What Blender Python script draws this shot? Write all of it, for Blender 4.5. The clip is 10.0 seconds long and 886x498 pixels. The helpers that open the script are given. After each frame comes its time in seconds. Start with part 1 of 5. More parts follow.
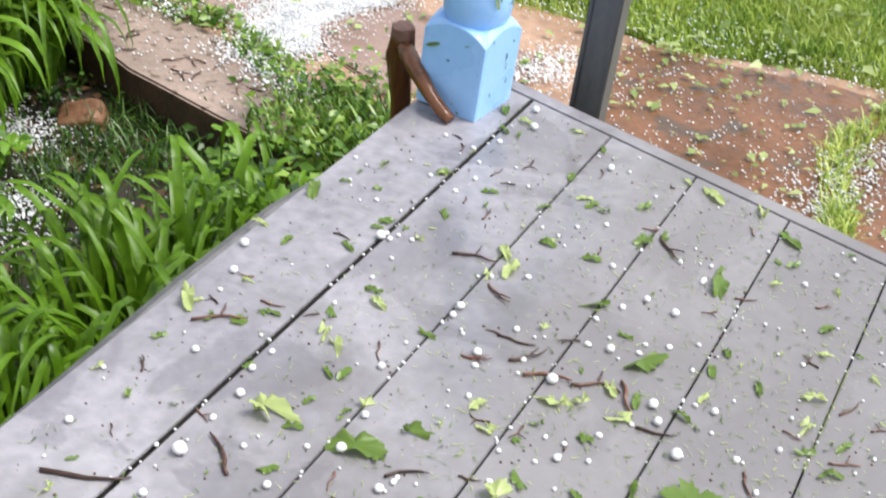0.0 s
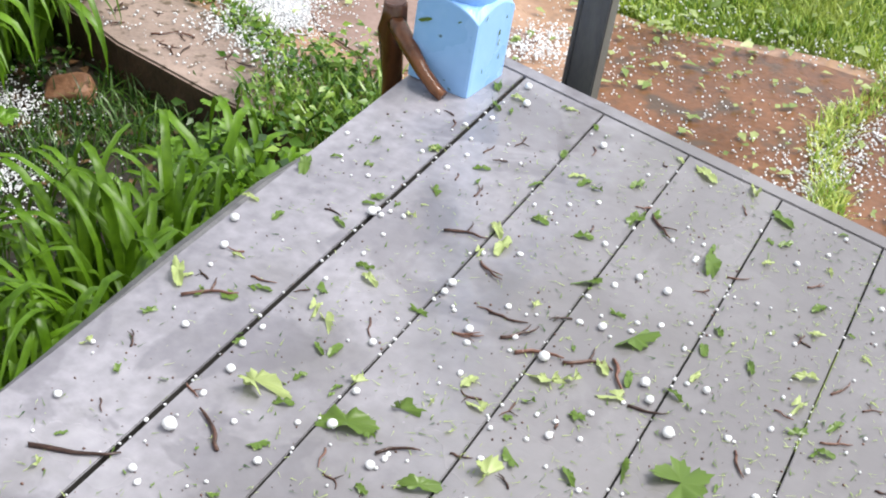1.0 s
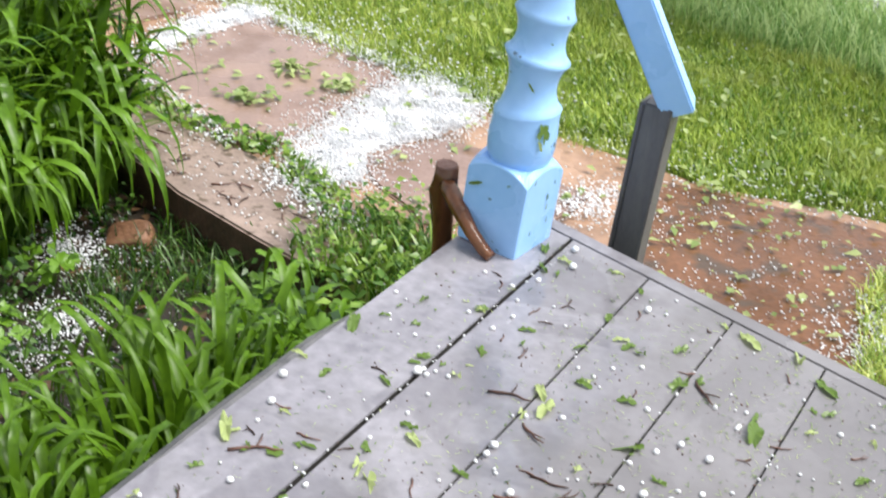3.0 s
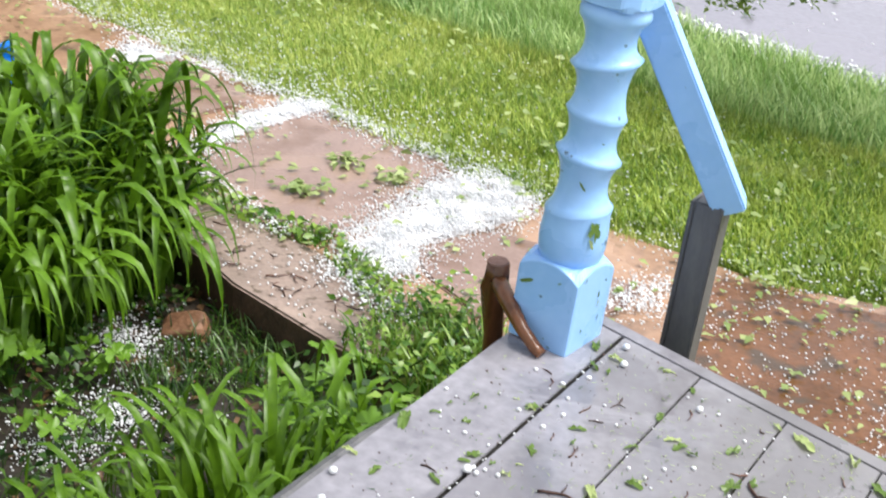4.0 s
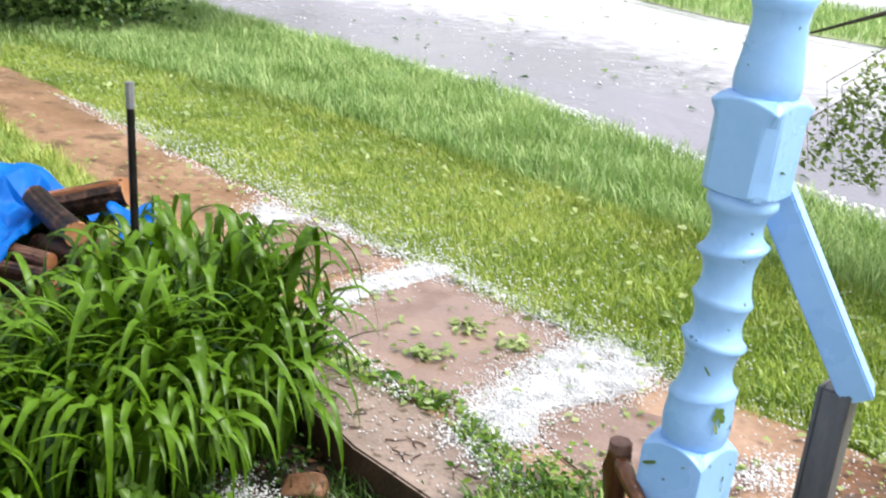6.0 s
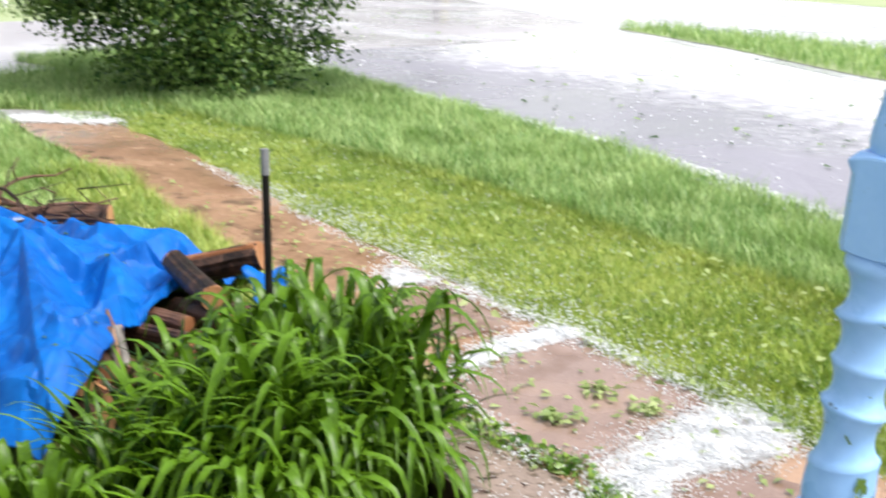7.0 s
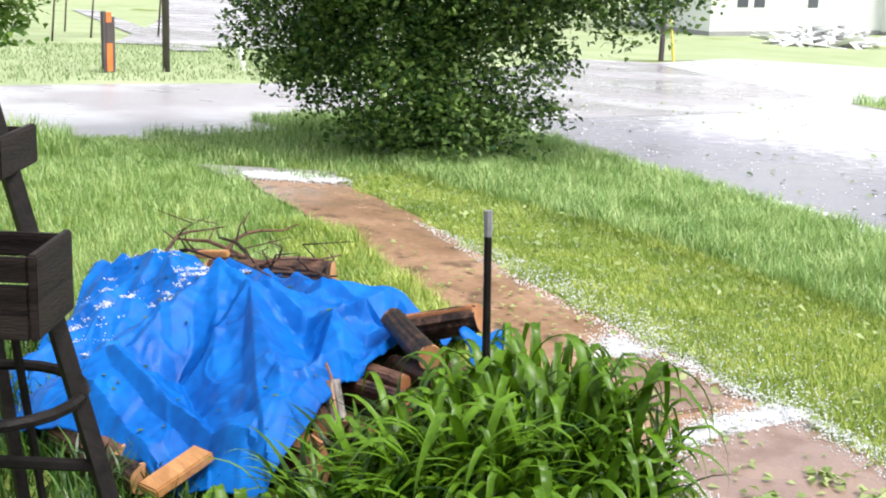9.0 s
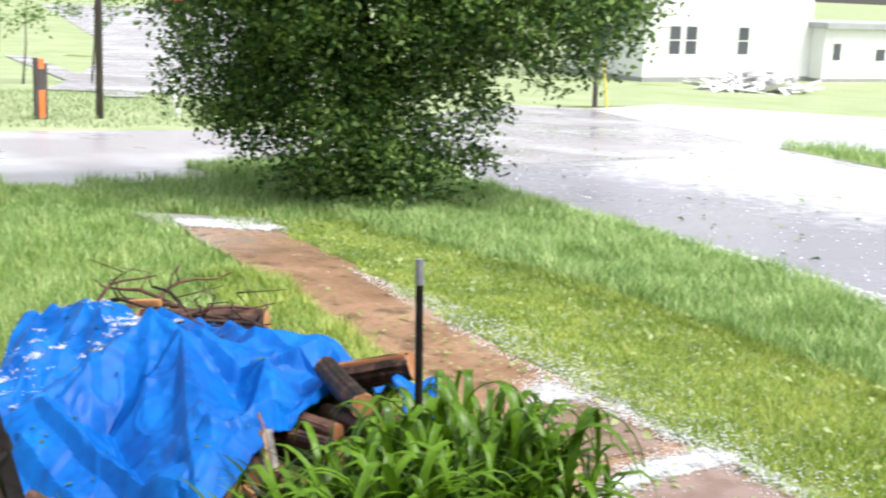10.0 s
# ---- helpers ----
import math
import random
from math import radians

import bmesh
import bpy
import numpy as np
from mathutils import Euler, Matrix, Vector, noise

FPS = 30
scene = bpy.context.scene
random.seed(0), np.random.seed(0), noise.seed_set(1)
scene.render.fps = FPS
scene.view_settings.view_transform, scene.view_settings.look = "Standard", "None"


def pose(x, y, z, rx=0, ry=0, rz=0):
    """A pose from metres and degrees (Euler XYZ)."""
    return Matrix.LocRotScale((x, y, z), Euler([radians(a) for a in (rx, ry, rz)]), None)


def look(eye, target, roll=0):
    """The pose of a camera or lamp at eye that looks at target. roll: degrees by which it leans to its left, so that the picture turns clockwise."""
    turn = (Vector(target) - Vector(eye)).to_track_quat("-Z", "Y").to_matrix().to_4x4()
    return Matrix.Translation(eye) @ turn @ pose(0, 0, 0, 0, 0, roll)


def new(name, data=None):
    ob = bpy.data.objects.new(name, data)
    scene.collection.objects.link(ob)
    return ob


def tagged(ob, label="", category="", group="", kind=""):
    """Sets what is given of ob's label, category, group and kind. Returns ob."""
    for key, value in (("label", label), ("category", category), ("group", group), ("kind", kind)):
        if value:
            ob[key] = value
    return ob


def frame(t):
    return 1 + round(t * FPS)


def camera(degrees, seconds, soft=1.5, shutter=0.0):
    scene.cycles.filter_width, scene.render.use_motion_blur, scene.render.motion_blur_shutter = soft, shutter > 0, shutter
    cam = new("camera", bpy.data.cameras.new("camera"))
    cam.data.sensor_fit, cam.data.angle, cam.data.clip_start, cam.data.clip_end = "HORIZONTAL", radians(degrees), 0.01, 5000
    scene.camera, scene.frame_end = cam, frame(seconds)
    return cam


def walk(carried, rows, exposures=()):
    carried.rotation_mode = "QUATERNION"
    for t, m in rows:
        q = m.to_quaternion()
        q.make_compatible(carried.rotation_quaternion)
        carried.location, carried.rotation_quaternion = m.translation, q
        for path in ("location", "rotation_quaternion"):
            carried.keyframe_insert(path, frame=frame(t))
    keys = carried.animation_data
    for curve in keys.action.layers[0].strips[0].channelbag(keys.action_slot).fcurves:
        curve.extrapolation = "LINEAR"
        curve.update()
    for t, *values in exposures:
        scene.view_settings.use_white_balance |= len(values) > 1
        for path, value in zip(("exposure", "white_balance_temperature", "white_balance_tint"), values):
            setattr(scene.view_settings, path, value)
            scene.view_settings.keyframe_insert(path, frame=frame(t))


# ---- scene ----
cam = camera(37.9, 10.0, soft=1.9, shutter=0.5)
PATH = [
    (0, (0.845, -2.172, 1.198), (0.146, -0.673, 0.074), 5.3),
    (0.5, (0.839, -2.168, 1.187), (0.179, -0.68, 0.025), 5.7),
    (1, (0.835, -2.169, 1.189), (0.165, -0.676, 0.039), 6.2),
    (1.5, (0.839, -2.169, 1.2), (0.143, -0.669, 0.076), 6.3),
    (2, (0.843, -2.176, 1.198), (0.125, -0.655, 0.116), 6.2),
    (2.5, (0.847, -2.18, 1.218), (0.09, -0.641, 0.19), 6.2),
    (4, (0.855, -2.187, 1.26), (-0.068, -0.633, 0.404), 4.8),
    (4.5, (0.856, -2.185, 1.279), (-0.113, -0.633, 0.47), 4.9),
    (5, (0.856, -2.196, 1.293), (-0.176, -0.658, 0.538), 4.6),
    (6.5, (0.854, -2.228, 1.322), (-0.35, -0.75, 0.718), 3.4),
    (7, (0.853, -2.223, 1.324), (-0.456, -0.821, 0.757), 2.1),
    (7.5, (0.836, -2.204, 1.301), (-0.598, -0.913, 0.776), 1.5),
    (8, (0.82, -2.205, 1.293), (-0.672, -0.971, 0.792), 1.7),
    (8.5, (0.79, -2.2, 1.293), (-0.743, -1.007, 0.815), 1.9),
    (9, (0.79, -2.208, 1.296), (-0.759, -1.036, 0.819), 2.1),
    (9.5, (0.791, -2.211, 1.305), (-0.771, -1.036, 0.88), 1.9),
    (10, (0.823, -2.205, 1.317), (-0.68, -0.95, 0.911), 2.3),
]
walk(cam, [(t, look(eye, target, roll)) for t, eye, target, roll in PATH])

# ---- light ----
world = bpy.data.worlds.new("overcast_sky")
scene.world = world
world.use_nodes = True
wn = world.node_tree.nodes
sky = wn.new("ShaderNodeTexSky")
sky.sky_type, sky.sun_disc = "NISHITA", False
sky.sun_elevation, sky.sun_rotation = radians(60), radians(63)
sky.air_density, sky.dust_density = 1.0, 3.0
grey = wn.new("ShaderNodeHueSaturation")
grey.inputs["Saturation"].default_value = 0.3
world.node_tree.links.new(sky.outputs[0], grey.inputs["Color"])
world.node_tree.links.new(grey.outputs[0], wn["Background"].inputs[0])
wn["Background"].inputs[1].default_value = 0.15
sun = new("sun", bpy.data.lights.new("sun", "SUN"))
sun.data.energy, sun.data.angle, sun.data.color = 2.0, radians(30), (1.0, 0.97, 0.92)
sun.matrix_world = look((6, 3, 12), (0, 0, 0))
scene.view_settings.exposure = 1.0


# ---- materials ----
def mat(name, a, b, scale=8.0, rough=0.6, bump=0.2, fine=60.0, metal=0.0, rough_var=0.1, by_object=0.0, by_island=0.0, dots=None, coat=0.0, stretch=(1, 1, 1), spec=0.5):
    """A surface between the colours a and b, with stains at `scale` and grain at `fine`."""
    m = bpy.data.materials.new(name)
    m.use_nodes = True
    n, l = m.node_tree.nodes, m.node_tree.links
    p = n["Principled BSDF"]
    co = n.new("ShaderNodeTexCoord")
    mp = n.new("ShaderNodeMapping")
    mp.inputs["Scale"].default_value = stretch
    l.new(co.outputs["Object"], mp.inputs["Vector"])
    big, small = n.new("ShaderNodeTexNoise"), n.new("ShaderNodeTexNoise")
    for t, s, d in ((big, scale, 4), (small, fine, 3)):
        t.inputs["Scale"].default_value, t.inputs["Detail"].default_value = s, d
        l.new(mp.outputs[0], t.inputs["Vector"])
    add = n.new("ShaderNodeMath")
    add.operation = "MULTIPLY_ADD"
    l.new(small.outputs["Fac"], add.inputs[0])
    add.inputs[1].default_value = 0.5
    l.new(big.outputs["Fac"], add.inputs[2])
    ramp = n.new("ShaderNodeMapRange")
    ramp.inputs["From Min"].default_value, ramp.inputs["From Max"].default_value = 0.5, 1.0
    fac = add.outputs[0]
    for amount, kind, out in ((by_object, "ShaderNodeObjectInfo", "Random"), (by_island, "ShaderNodeNewGeometry", "Random Per Island")):
        if amount:
            src, mul = n.new(kind), n.new("ShaderNodeMath")
            mul.operation = "MULTIPLY_ADD"
            sub = n.new("ShaderNodeMath")
            sub.operation, sub.inputs[1].default_value = "SUBTRACT", 0.5
            l.new(src.outputs[out], sub.inputs[0])
            l.new(sub.outputs[0], mul.inputs[0])
            mul.inputs[1].default_value = amount
            l.new(fac, mul.inputs[2])
            fac = mul.outputs[0]
    l.new(fac, ramp.inputs["Value"])
    mix = n.new("ShaderNodeMix")
    mix.data_type = "RGBA"
    mix.inputs["A"].default_value, mix.inputs["B"].default_value = (*a, 1), (*b, 1)
    l.new(ramp.outputs[0], mix.inputs["Factor"])
    colour = mix.outputs["Result"]
    if dots:
        vor = n.new("ShaderNodeTexNoise")
        vor.inputs["Scale"].default_value, vor.inputs["Detail"].default_value = dots[1], 6
        l.new(mp.outputs[0], vor.inputs["Vector"])
        cut = n.new("ShaderNodeMapRange")
        cut.inputs["From Min"].default_value, cut.inputs["From Max"].default_value = dots[2], dots[2] + dots[3]
        l.new(vor.outputs["Fac"], cut.inputs["Value"])
        mx = n.new("ShaderNodeMix")
        mx.data_type = "RGBA"
        l.new(cut.outputs[0], mx.inputs["Factor"])
        l.new(colour, mx.inputs["A"])
        mx.inputs["B"].default_value = (*dots[0], 1)
        colour = mx.outputs["Result"]
    l.new(colour, p.inputs["Base Color"])
    rr = n.new("ShaderNodeMapRange")
    rr.inputs["To Min"].default_value, rr.inputs["To Max"].default_value = max(0.02, rough - rough_var), min(1, rough + rough_var)
    rr.inputs["From Min"].default_value, rr.inputs["From Max"].default_value = 0.3, 0.7
    l.new(big.outputs["Fac"], rr.inputs["Value"])
    l.new(rr.outputs[0], p.inputs["Roughness"])
    p.inputs["Metallic"].default_value = metal
    p.inputs["Specular IOR Level"].default_value = spec
    p.inputs["Coat Weight"].default_value = coat
    p.inputs["Coat Roughness"].default_value = 0.12
    if bump:
        bp = n.new("ShaderNodeBump")
        bp.inputs["Strength"].default_value, bp.inputs["Distance"].default_value = bump, 0.01
        l.new(add.outputs[0], bp.inputs["Height"])
        l.new(bp.outputs[0], p.inputs["Normal"])
    return m


def leafy(name, a, b, rough=0.4, by_island=0.8, through_light=0.35, dots=None):
    """Foliage: glossy on top, and some light comes through."""
    m = mat(name, a, b, 3.0, rough, 0.15, 40.0, by_island=by_island, dots=dots)
    n, l = m.node_tree.nodes, m.node_tree.links
    p, out = n["Principled BSDF"], n["Material Output"]
    tr, mx = n.new("ShaderNodeBsdfTranslucent"), n.new("ShaderNodeMixShader")
    l.new(p.inputs["Base Color"].links[0].from_socket, tr.inputs["Color"])
    mx.inputs[0].default_value = through_light
    l.new(p.outputs[0], mx.inputs[1])
    l.new(tr.outputs[0], mx.inputs[2])
    l.new(mx.outputs[0], out.inputs["Surface"])
    return m


DECK_PAINT = mat("wet_grey_deck_paint", (0.155, 0.15, 0.172), (0.31, 0.302, 0.332), 2.6, 0.19, 0.13, 42.0, rough_var=0.165, by_object=0.15, dots=((0.122, 0.117, 0.118), 4.0, 0.5, 0.3), spec=0.75)


def standing_water(m, scale, level, gloss):
    """Thin films of rain with clear outlines: darker paint, smoother surface."""
    n, l = m.node_tree.nodes, m.node_tree.links
    p = n["Principled BSDF"]
    co, t, r = n.new("ShaderNodeTexCoord"), n.new("ShaderNodeTexNoise"), n.new("ShaderNodeMapRange")
    t.inputs["Scale"].default_value, t.inputs["Detail"].default_value, t.inputs["Distortion"].default_value = scale, 5, 0.6
    l.new(co.outputs["Object"], t.inputs["Vector"])
    r.inputs["From Min"].default_value, r.inputs["From Max"].default_value = level, level + 0.025
    l.new(t.outputs["Fac"], r.inputs["Value"])
    for socket, value, kind in (("Base Color", (0.105, 0.10, 0.118, 1), "RGBA"), ("Roughness", gloss, "FLOAT")):
        mx = n.new("ShaderNodeMix")
        mx.data_type = kind
        a, b, out = (6, 7, 2) if kind == "RGBA" else (2, 3, 0)
        l.new(p.inputs[socket].links[0].from_socket, mx.inputs[a])
        mx.inputs[b].default_value = value
        f = n.new("ShaderNodeMath")
        f.operation, f.inputs[1].default_value = "MULTIPLY", 0.45 if kind == "RGBA" else 0.9
        l.new(r.outputs[0], f.inputs[0])
        l.new(f.outputs[0], mx.inputs[0])
        l.new(mx.outputs[out], p.inputs[socket])


standing_water(DECK_PAINT, 3.4, 0.53, 0.05)
GREY_PAINT = mat("old_grey_paint", (0.07, 0.07, 0.08), (0.12, 0.12, 0.125), 6.0, 0.4, 0.2, 50.0, stretch=(4, 4, 1))
BLUE_PAINT = mat("pale_blue_gloss_paint", (0.25, 0.475, 0.84), (0.31, 0.54, 0.90), 7.0, 0.3, 0.08, 45.0, dots=((0.10, 0.17, 0.24), 38.0, 0.70, 0.03))
GAP_SHADE = mat("painted_gap_shade", (0.015, 0.014, 0.012), (0.03, 0.028, 0.025), 6.0, 0.8)
EARTH = mat("grassy_earth", (0.09, 0.13, 0.02), (0.20, 0.25, 0.045), 2.2, 0.85, 0.5, 40.0)
# distant lawn greyed and paled: rain haze mixed into its green
HAZED_GRASS = mat("far_lawn", (0.22, 0.285, 0.12), (0.36, 0.41, 0.235), 0.5, 0.8, 0.6, 7.0)
BED_SOIL = mat("dark_wet_bed_soil", (0.012, 0.009, 0.006), (0.04, 0.03, 0.02), 7.0, 0.55, 0.8, 50.0)
MUD = mat("flooded_red_mud", (0.225, 0.13, 0.08), (0.41, 0.26, 0.172), 2.3, 0.22, 0.15, 30.0, rough_var=0.14, dots=((0.13, 0.085, 0.06), 5.0, 0.56, 0.15))
RED_MUD = mat("trodden_red_mud", (0.085, 0.036, 0.014), (0.195, 0.086, 0.040), 3.5, 0.3, 0.3, 45.0, rough_var=0.15, dots=((0.075, 0.05, 0.034), 8.0, 0.54, 0.12))
RED_SLAB = mat("wet_red_concrete", (0.20, 0.13, 0.104), (0.305, 0.21, 0.172), 3.0, 0.24, 0.12, 55.0, rough_var=0.17, dots=((0.17, 0.10, 0.07), 4.0, 0.53, 0.14))
DIRTY_SLAB = mat("dirty_concrete", (0.17, 0.125, 0.10), (0.31, 0.235, 0.195), 6.0, 0.45, 0.4, 60.0, dots=((0.10, 0.07, 0.045), 22.0, 0.58, 0.06))
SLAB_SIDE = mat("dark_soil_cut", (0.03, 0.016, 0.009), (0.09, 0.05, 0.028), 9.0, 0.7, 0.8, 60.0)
PALE_CONCRETE = mat("pale_concrete", (0.24, 0.23, 0.225), (0.33, 0.32, 0.315), 2.0, 0.4, 0.2, 30.0)
# far wet surfaces: reflected sky painted as paler colour and pale patches
WET_SHEEN = mat("wet_road_with_sky_sheen", (0.235, 0.215, 0.23), (0.37, 0.345, 0.365), 0.35, 0.25, 0.12, 12.0, rough_var=0.12, dots=((0.52, 0.515, 0.55), 0.5, 0.5, 0.2))
ROAD = mat("wet_road_hail_and_sheen", (0.15, 0.142, 0.172), (0.255, 0.24, 0.29), 0.5, 0.27, 0.15, 25.0, rough_var=0.12)


def fades_towards(m, start, end, far_tone, way, noises, most=1.0):
    """Colour fading along a way in patches and flecks; carries painted sky sheen too."""
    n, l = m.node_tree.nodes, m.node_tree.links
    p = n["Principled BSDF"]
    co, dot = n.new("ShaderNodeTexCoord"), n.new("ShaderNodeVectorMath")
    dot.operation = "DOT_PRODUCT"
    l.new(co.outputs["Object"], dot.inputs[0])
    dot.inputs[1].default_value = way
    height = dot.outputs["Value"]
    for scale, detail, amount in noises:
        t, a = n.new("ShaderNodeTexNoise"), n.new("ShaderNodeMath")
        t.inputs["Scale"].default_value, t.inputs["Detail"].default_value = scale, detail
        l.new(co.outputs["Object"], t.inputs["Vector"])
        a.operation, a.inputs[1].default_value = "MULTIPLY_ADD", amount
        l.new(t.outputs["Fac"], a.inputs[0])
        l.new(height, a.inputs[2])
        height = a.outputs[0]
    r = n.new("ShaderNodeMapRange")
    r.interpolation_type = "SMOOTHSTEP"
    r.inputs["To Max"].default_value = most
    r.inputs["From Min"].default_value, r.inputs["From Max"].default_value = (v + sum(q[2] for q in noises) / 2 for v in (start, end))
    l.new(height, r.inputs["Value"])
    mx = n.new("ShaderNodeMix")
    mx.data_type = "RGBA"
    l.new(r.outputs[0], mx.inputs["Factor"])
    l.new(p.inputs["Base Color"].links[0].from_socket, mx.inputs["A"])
    mx.inputs["B"].default_value = (*far_tone, 1)
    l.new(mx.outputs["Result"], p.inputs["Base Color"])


fades_towards(ROAD, 6.3, 9.8, (0.62, 0.615, 0.65), (0.298, 1, 0), ((0.45, 4, 3.4), (5.0, 5, 5.0)))      # hail, with distant sky sheen and puddle glints painted in
fades_towards(DECK_PAINT, -0.15, 0.5, (0.146, 0.139, 0.139), (1, 0, 0), ((3.0, 4, 0.5), (16.0, 5, 0.35)), 0.72)  # grit, and the sky reflection's falloff put into the colour
ROAD_HAIL = mat("hail_covered_asphalt", (0.34, 0.33, 0.37), (0.62, 0.615, 0.66), 0.7, 0.3, 0.4, 9.0)
SLUSH = mat("hail_slush", (0.36, 0.34, 0.34), (0.66, 0.66, 0.68), 22.0, 0.35, 1.0, 160.0, dots=((0.30, 0.20, 0.16), 14.0, 0.56, 0.12))
HAIL = mat("hail_ice", (0.54, 0.56, 0.58), (0.76, 0.77, 0.79), 20.0, 0.25, 0.05)
GRASS = leafy("lawn_blades", (0.205, 0.33, 0.042), (0.56, 0.62, 0.165), dots=((0.21, 0.32, 0.055), 1.8, 0.49, 0.22))
# far blades carry the same haze in their colour
HAZED_BLADES = leafy("hazed_far_grass", (0.14, 0.235, 0.07), (0.36, 0.44, 0.21))
LUSH = leafy("lush_lawn_blades", (0.085, 0.20, 0.014), (0.42, 0.53, 0.075), dots=((0.30, 0.36, 0.06), 2.4, 0.5, 0.2))
TALL_GRASS = leafy("tall_grass_blades", (0.15, 0.30, 0.065), (0.51, 0.64, 0.265), dots=((0.22, 0.36, 0.085), 1.3, 0.5, 0.25))
LILY = leafy("daylily_leaf", (0.008, 0.038, 0.002), (0.118, 0.24, 0.011), 0.33, 0.9, 0.22)
LILY.node_tree.nodes["Principled BSDF"].inputs["Specular IOR Level"].default_value = 0.28
WEED = leafy("weed_leaf", (0.012, 0.046, 0.005), (0.085, 0.18, 0.024), 0.35)
BUSH = leafy("bush_leaf", (0.03, 0.09, 0.02), (0.245, 0.375, 0.095), 0.35, 0.9, 0.4)
BROAD_LEAF = leafy("broad_weed_leaf", (0.02, 0.085, 0.005), (0.14, 0.28, 0.024), 0.35)
SPRAY_LEAF = leafy("hanging_leaf", (0.09, 0.16, 0.02), (0.27, 0.36, 0.075), 0.35, 0.9, 0.5)
WEED_BRIGHT = leafy("bright_weed_leaf", (0.05, 0.14, 0.010), (0.24, 0.37, 0.055), 0.35)
BRIGHT_TREE = leafy("young_tree_leaf", (0.07, 0.16, 0.02), (0.16, 0.27, 0.05), 0.35)
FALLEN = leafy("torn_leaf", (0.022, 0.07, 0.008), (0.12, 0.20, 0.035), 0.3, 0.9)
FALLEN_PALE = leafy("torn_leaf_underside", (0.20, 0.285, 0.08), (0.39, 0.47, 0.185), 0.4, 0.9)
TWIG = mat("wet_twig", (0.035, 0.016, 0.011), (0.15, 0.07, 0.048), 12.0, 0.4, 0.5, 90.0, by_object=0.6)
BARK = mat("firewood_bark", (0.013, 0.007, 0.005), (0.135, 0.068, 0.045), 16.0, 0.5, 1.0, 70.0, by_object=0.5, spec=0.3)
BIRCH = mat("pale_birch_bark", (0.06, 0.05, 0.045), (0.36, 0.33, 0.30), 14.0, 0.55, 0.6, 60.0)
CUT = mat("cut_wood", (0.30, 0.12, 0.05), (0.52, 0.27, 0.13), 9.0, 0.5, 0.3, 60.0, by_object=0.4)
PLANK = mat("orange_split_wood", (0.30, 0.125, 0.04), (0.50, 0.26, 0.10), 7.0, 0.45, 0.3, 40.0, stretch=(1, 6, 6))
BRANCH = mat("wet_brown_branch", (0.05, 0.02, 0.008), (0.22, 0.085, 0.035), 10.0, 0.22, 0.5, 60.0, stretch=(1, 1, 0.25))
TARP = mat("blue_tarp", (0.0006, 0.058, 0.28), (0.0013, 0.137, 0.50), 3.0, 0.47, 0.35, 22.0, rough_var=0.12, spec=0.16)
DEAD_LEAF = mat("dead_brown_leaf", (0.03, 0.016, 0.007), (0.13, 0.07, 0.03), 9.0, 0.5, 0.3, by_island=0.8)
IRON = mat("dark_iron", (0.007, 0.006, 0.006), (0.018, 0.016, 0.015), 12.0, 0.45, 0.3, 70.0, spec=0.08)
STAND_WOOD = mat("weathered_dark_wood", (0.008, 0.0055, 0.005), (0.028, 0.021, 0.019), 4.0, 0.5, 0.6, 50.0, stretch=(1, 1, 9), by_object=0.4, spec=0.12)
TREE_BARK = mat("tree_bark", (0.035, 0.028, 0.02), (0.10, 0.08, 0.06), 8.0, 0.8, 1.0, 40.0, stretch=(1, 1, 0.3))
WHITE_SIDING = mat("white_siding", (0.74, 0.74, 0.76), (0.82, 0.82, 0.84), 0.6, 0.5, 0.1)
ROOF_TIN = mat("pale_roof", (0.30, 0.31, 0.33), (0.42, 0.43, 0.45), 1.0, 0.5)
STONE_BASE = mat("grey_foundation", (0.25, 0.25, 0.26), (0.36, 0.36, 0.37), 1.5, 0.8)
WINDOW_GLASS = mat("dark_window_glass", (0.07, 0.075, 0.10), (0.10, 0.105, 0.13), 1.0, 0.06, 0.0)
POLE_WOOD = mat("dark_pole", (0.05, 0.04, 0.045), (0.11, 0.09, 0.09), 3.0, 0.7, 0.4)
ORANGE = mat("orange_reflector", (0.75, 0.16, 0.04), (0.85, 0.22, 0.06), 4.0, 0.4, 0.0)
WHITE_PAINT = mat("white_paint", (0.76, 0.76, 0.76), (0.84, 0.84, 0.84), 4.0, 0.5, 0.05)
YELLOW = mat("yellow_paint", (0.65, 0.55, 0.06), (0.75, 0.62, 0.1), 4.0, 0.5, 0.05)
CAR_RED = mat("red_car_paint", (0.50, 0.05, 0.06), (0.58, 0.07, 0.08), 2.0, 0.2, 0.0)
RUBBER = mat("rubber", (0.015, 0.015, 0.015), (0.03, 0.03, 0.03), 6.0, 0.8)
GREY_STONE = mat("grey_stone", (0.12, 0.12, 0.13), (0.25, 0.25, 0.27), 5.0, 0.5, 0.5)


# ---- building helpers ----
def thing(name, label, category, group="", at=(0, 0, 0)):
    ob = tagged(new(name), label, category, group)
    ob.location = at
    return ob


def part(name, bm, material, parent=None, label="", smooth=False):
    me = bpy.data.meshes.new(name)
    bm.to_mesh(me)
    bm.free()
    return place(name, me, material, parent, label, smooth)


def place(name, me, material, parent=None, label="", smooth=False):
    if material and not me.materials:
        me.materials.append(material)
    if smooth:
        me.shade_smooth()
    ob = new(name, me)
    ob.parent = parent
    if label:
        ob["label"] = label
    return ob


def mesh(name, verts, faces):
    me = bpy.data.meshes.new(name)
    me.from_pydata([tuple(map(float, v)) for v in verts], [], [tuple(map(int, f)) for f in faces])
    return me


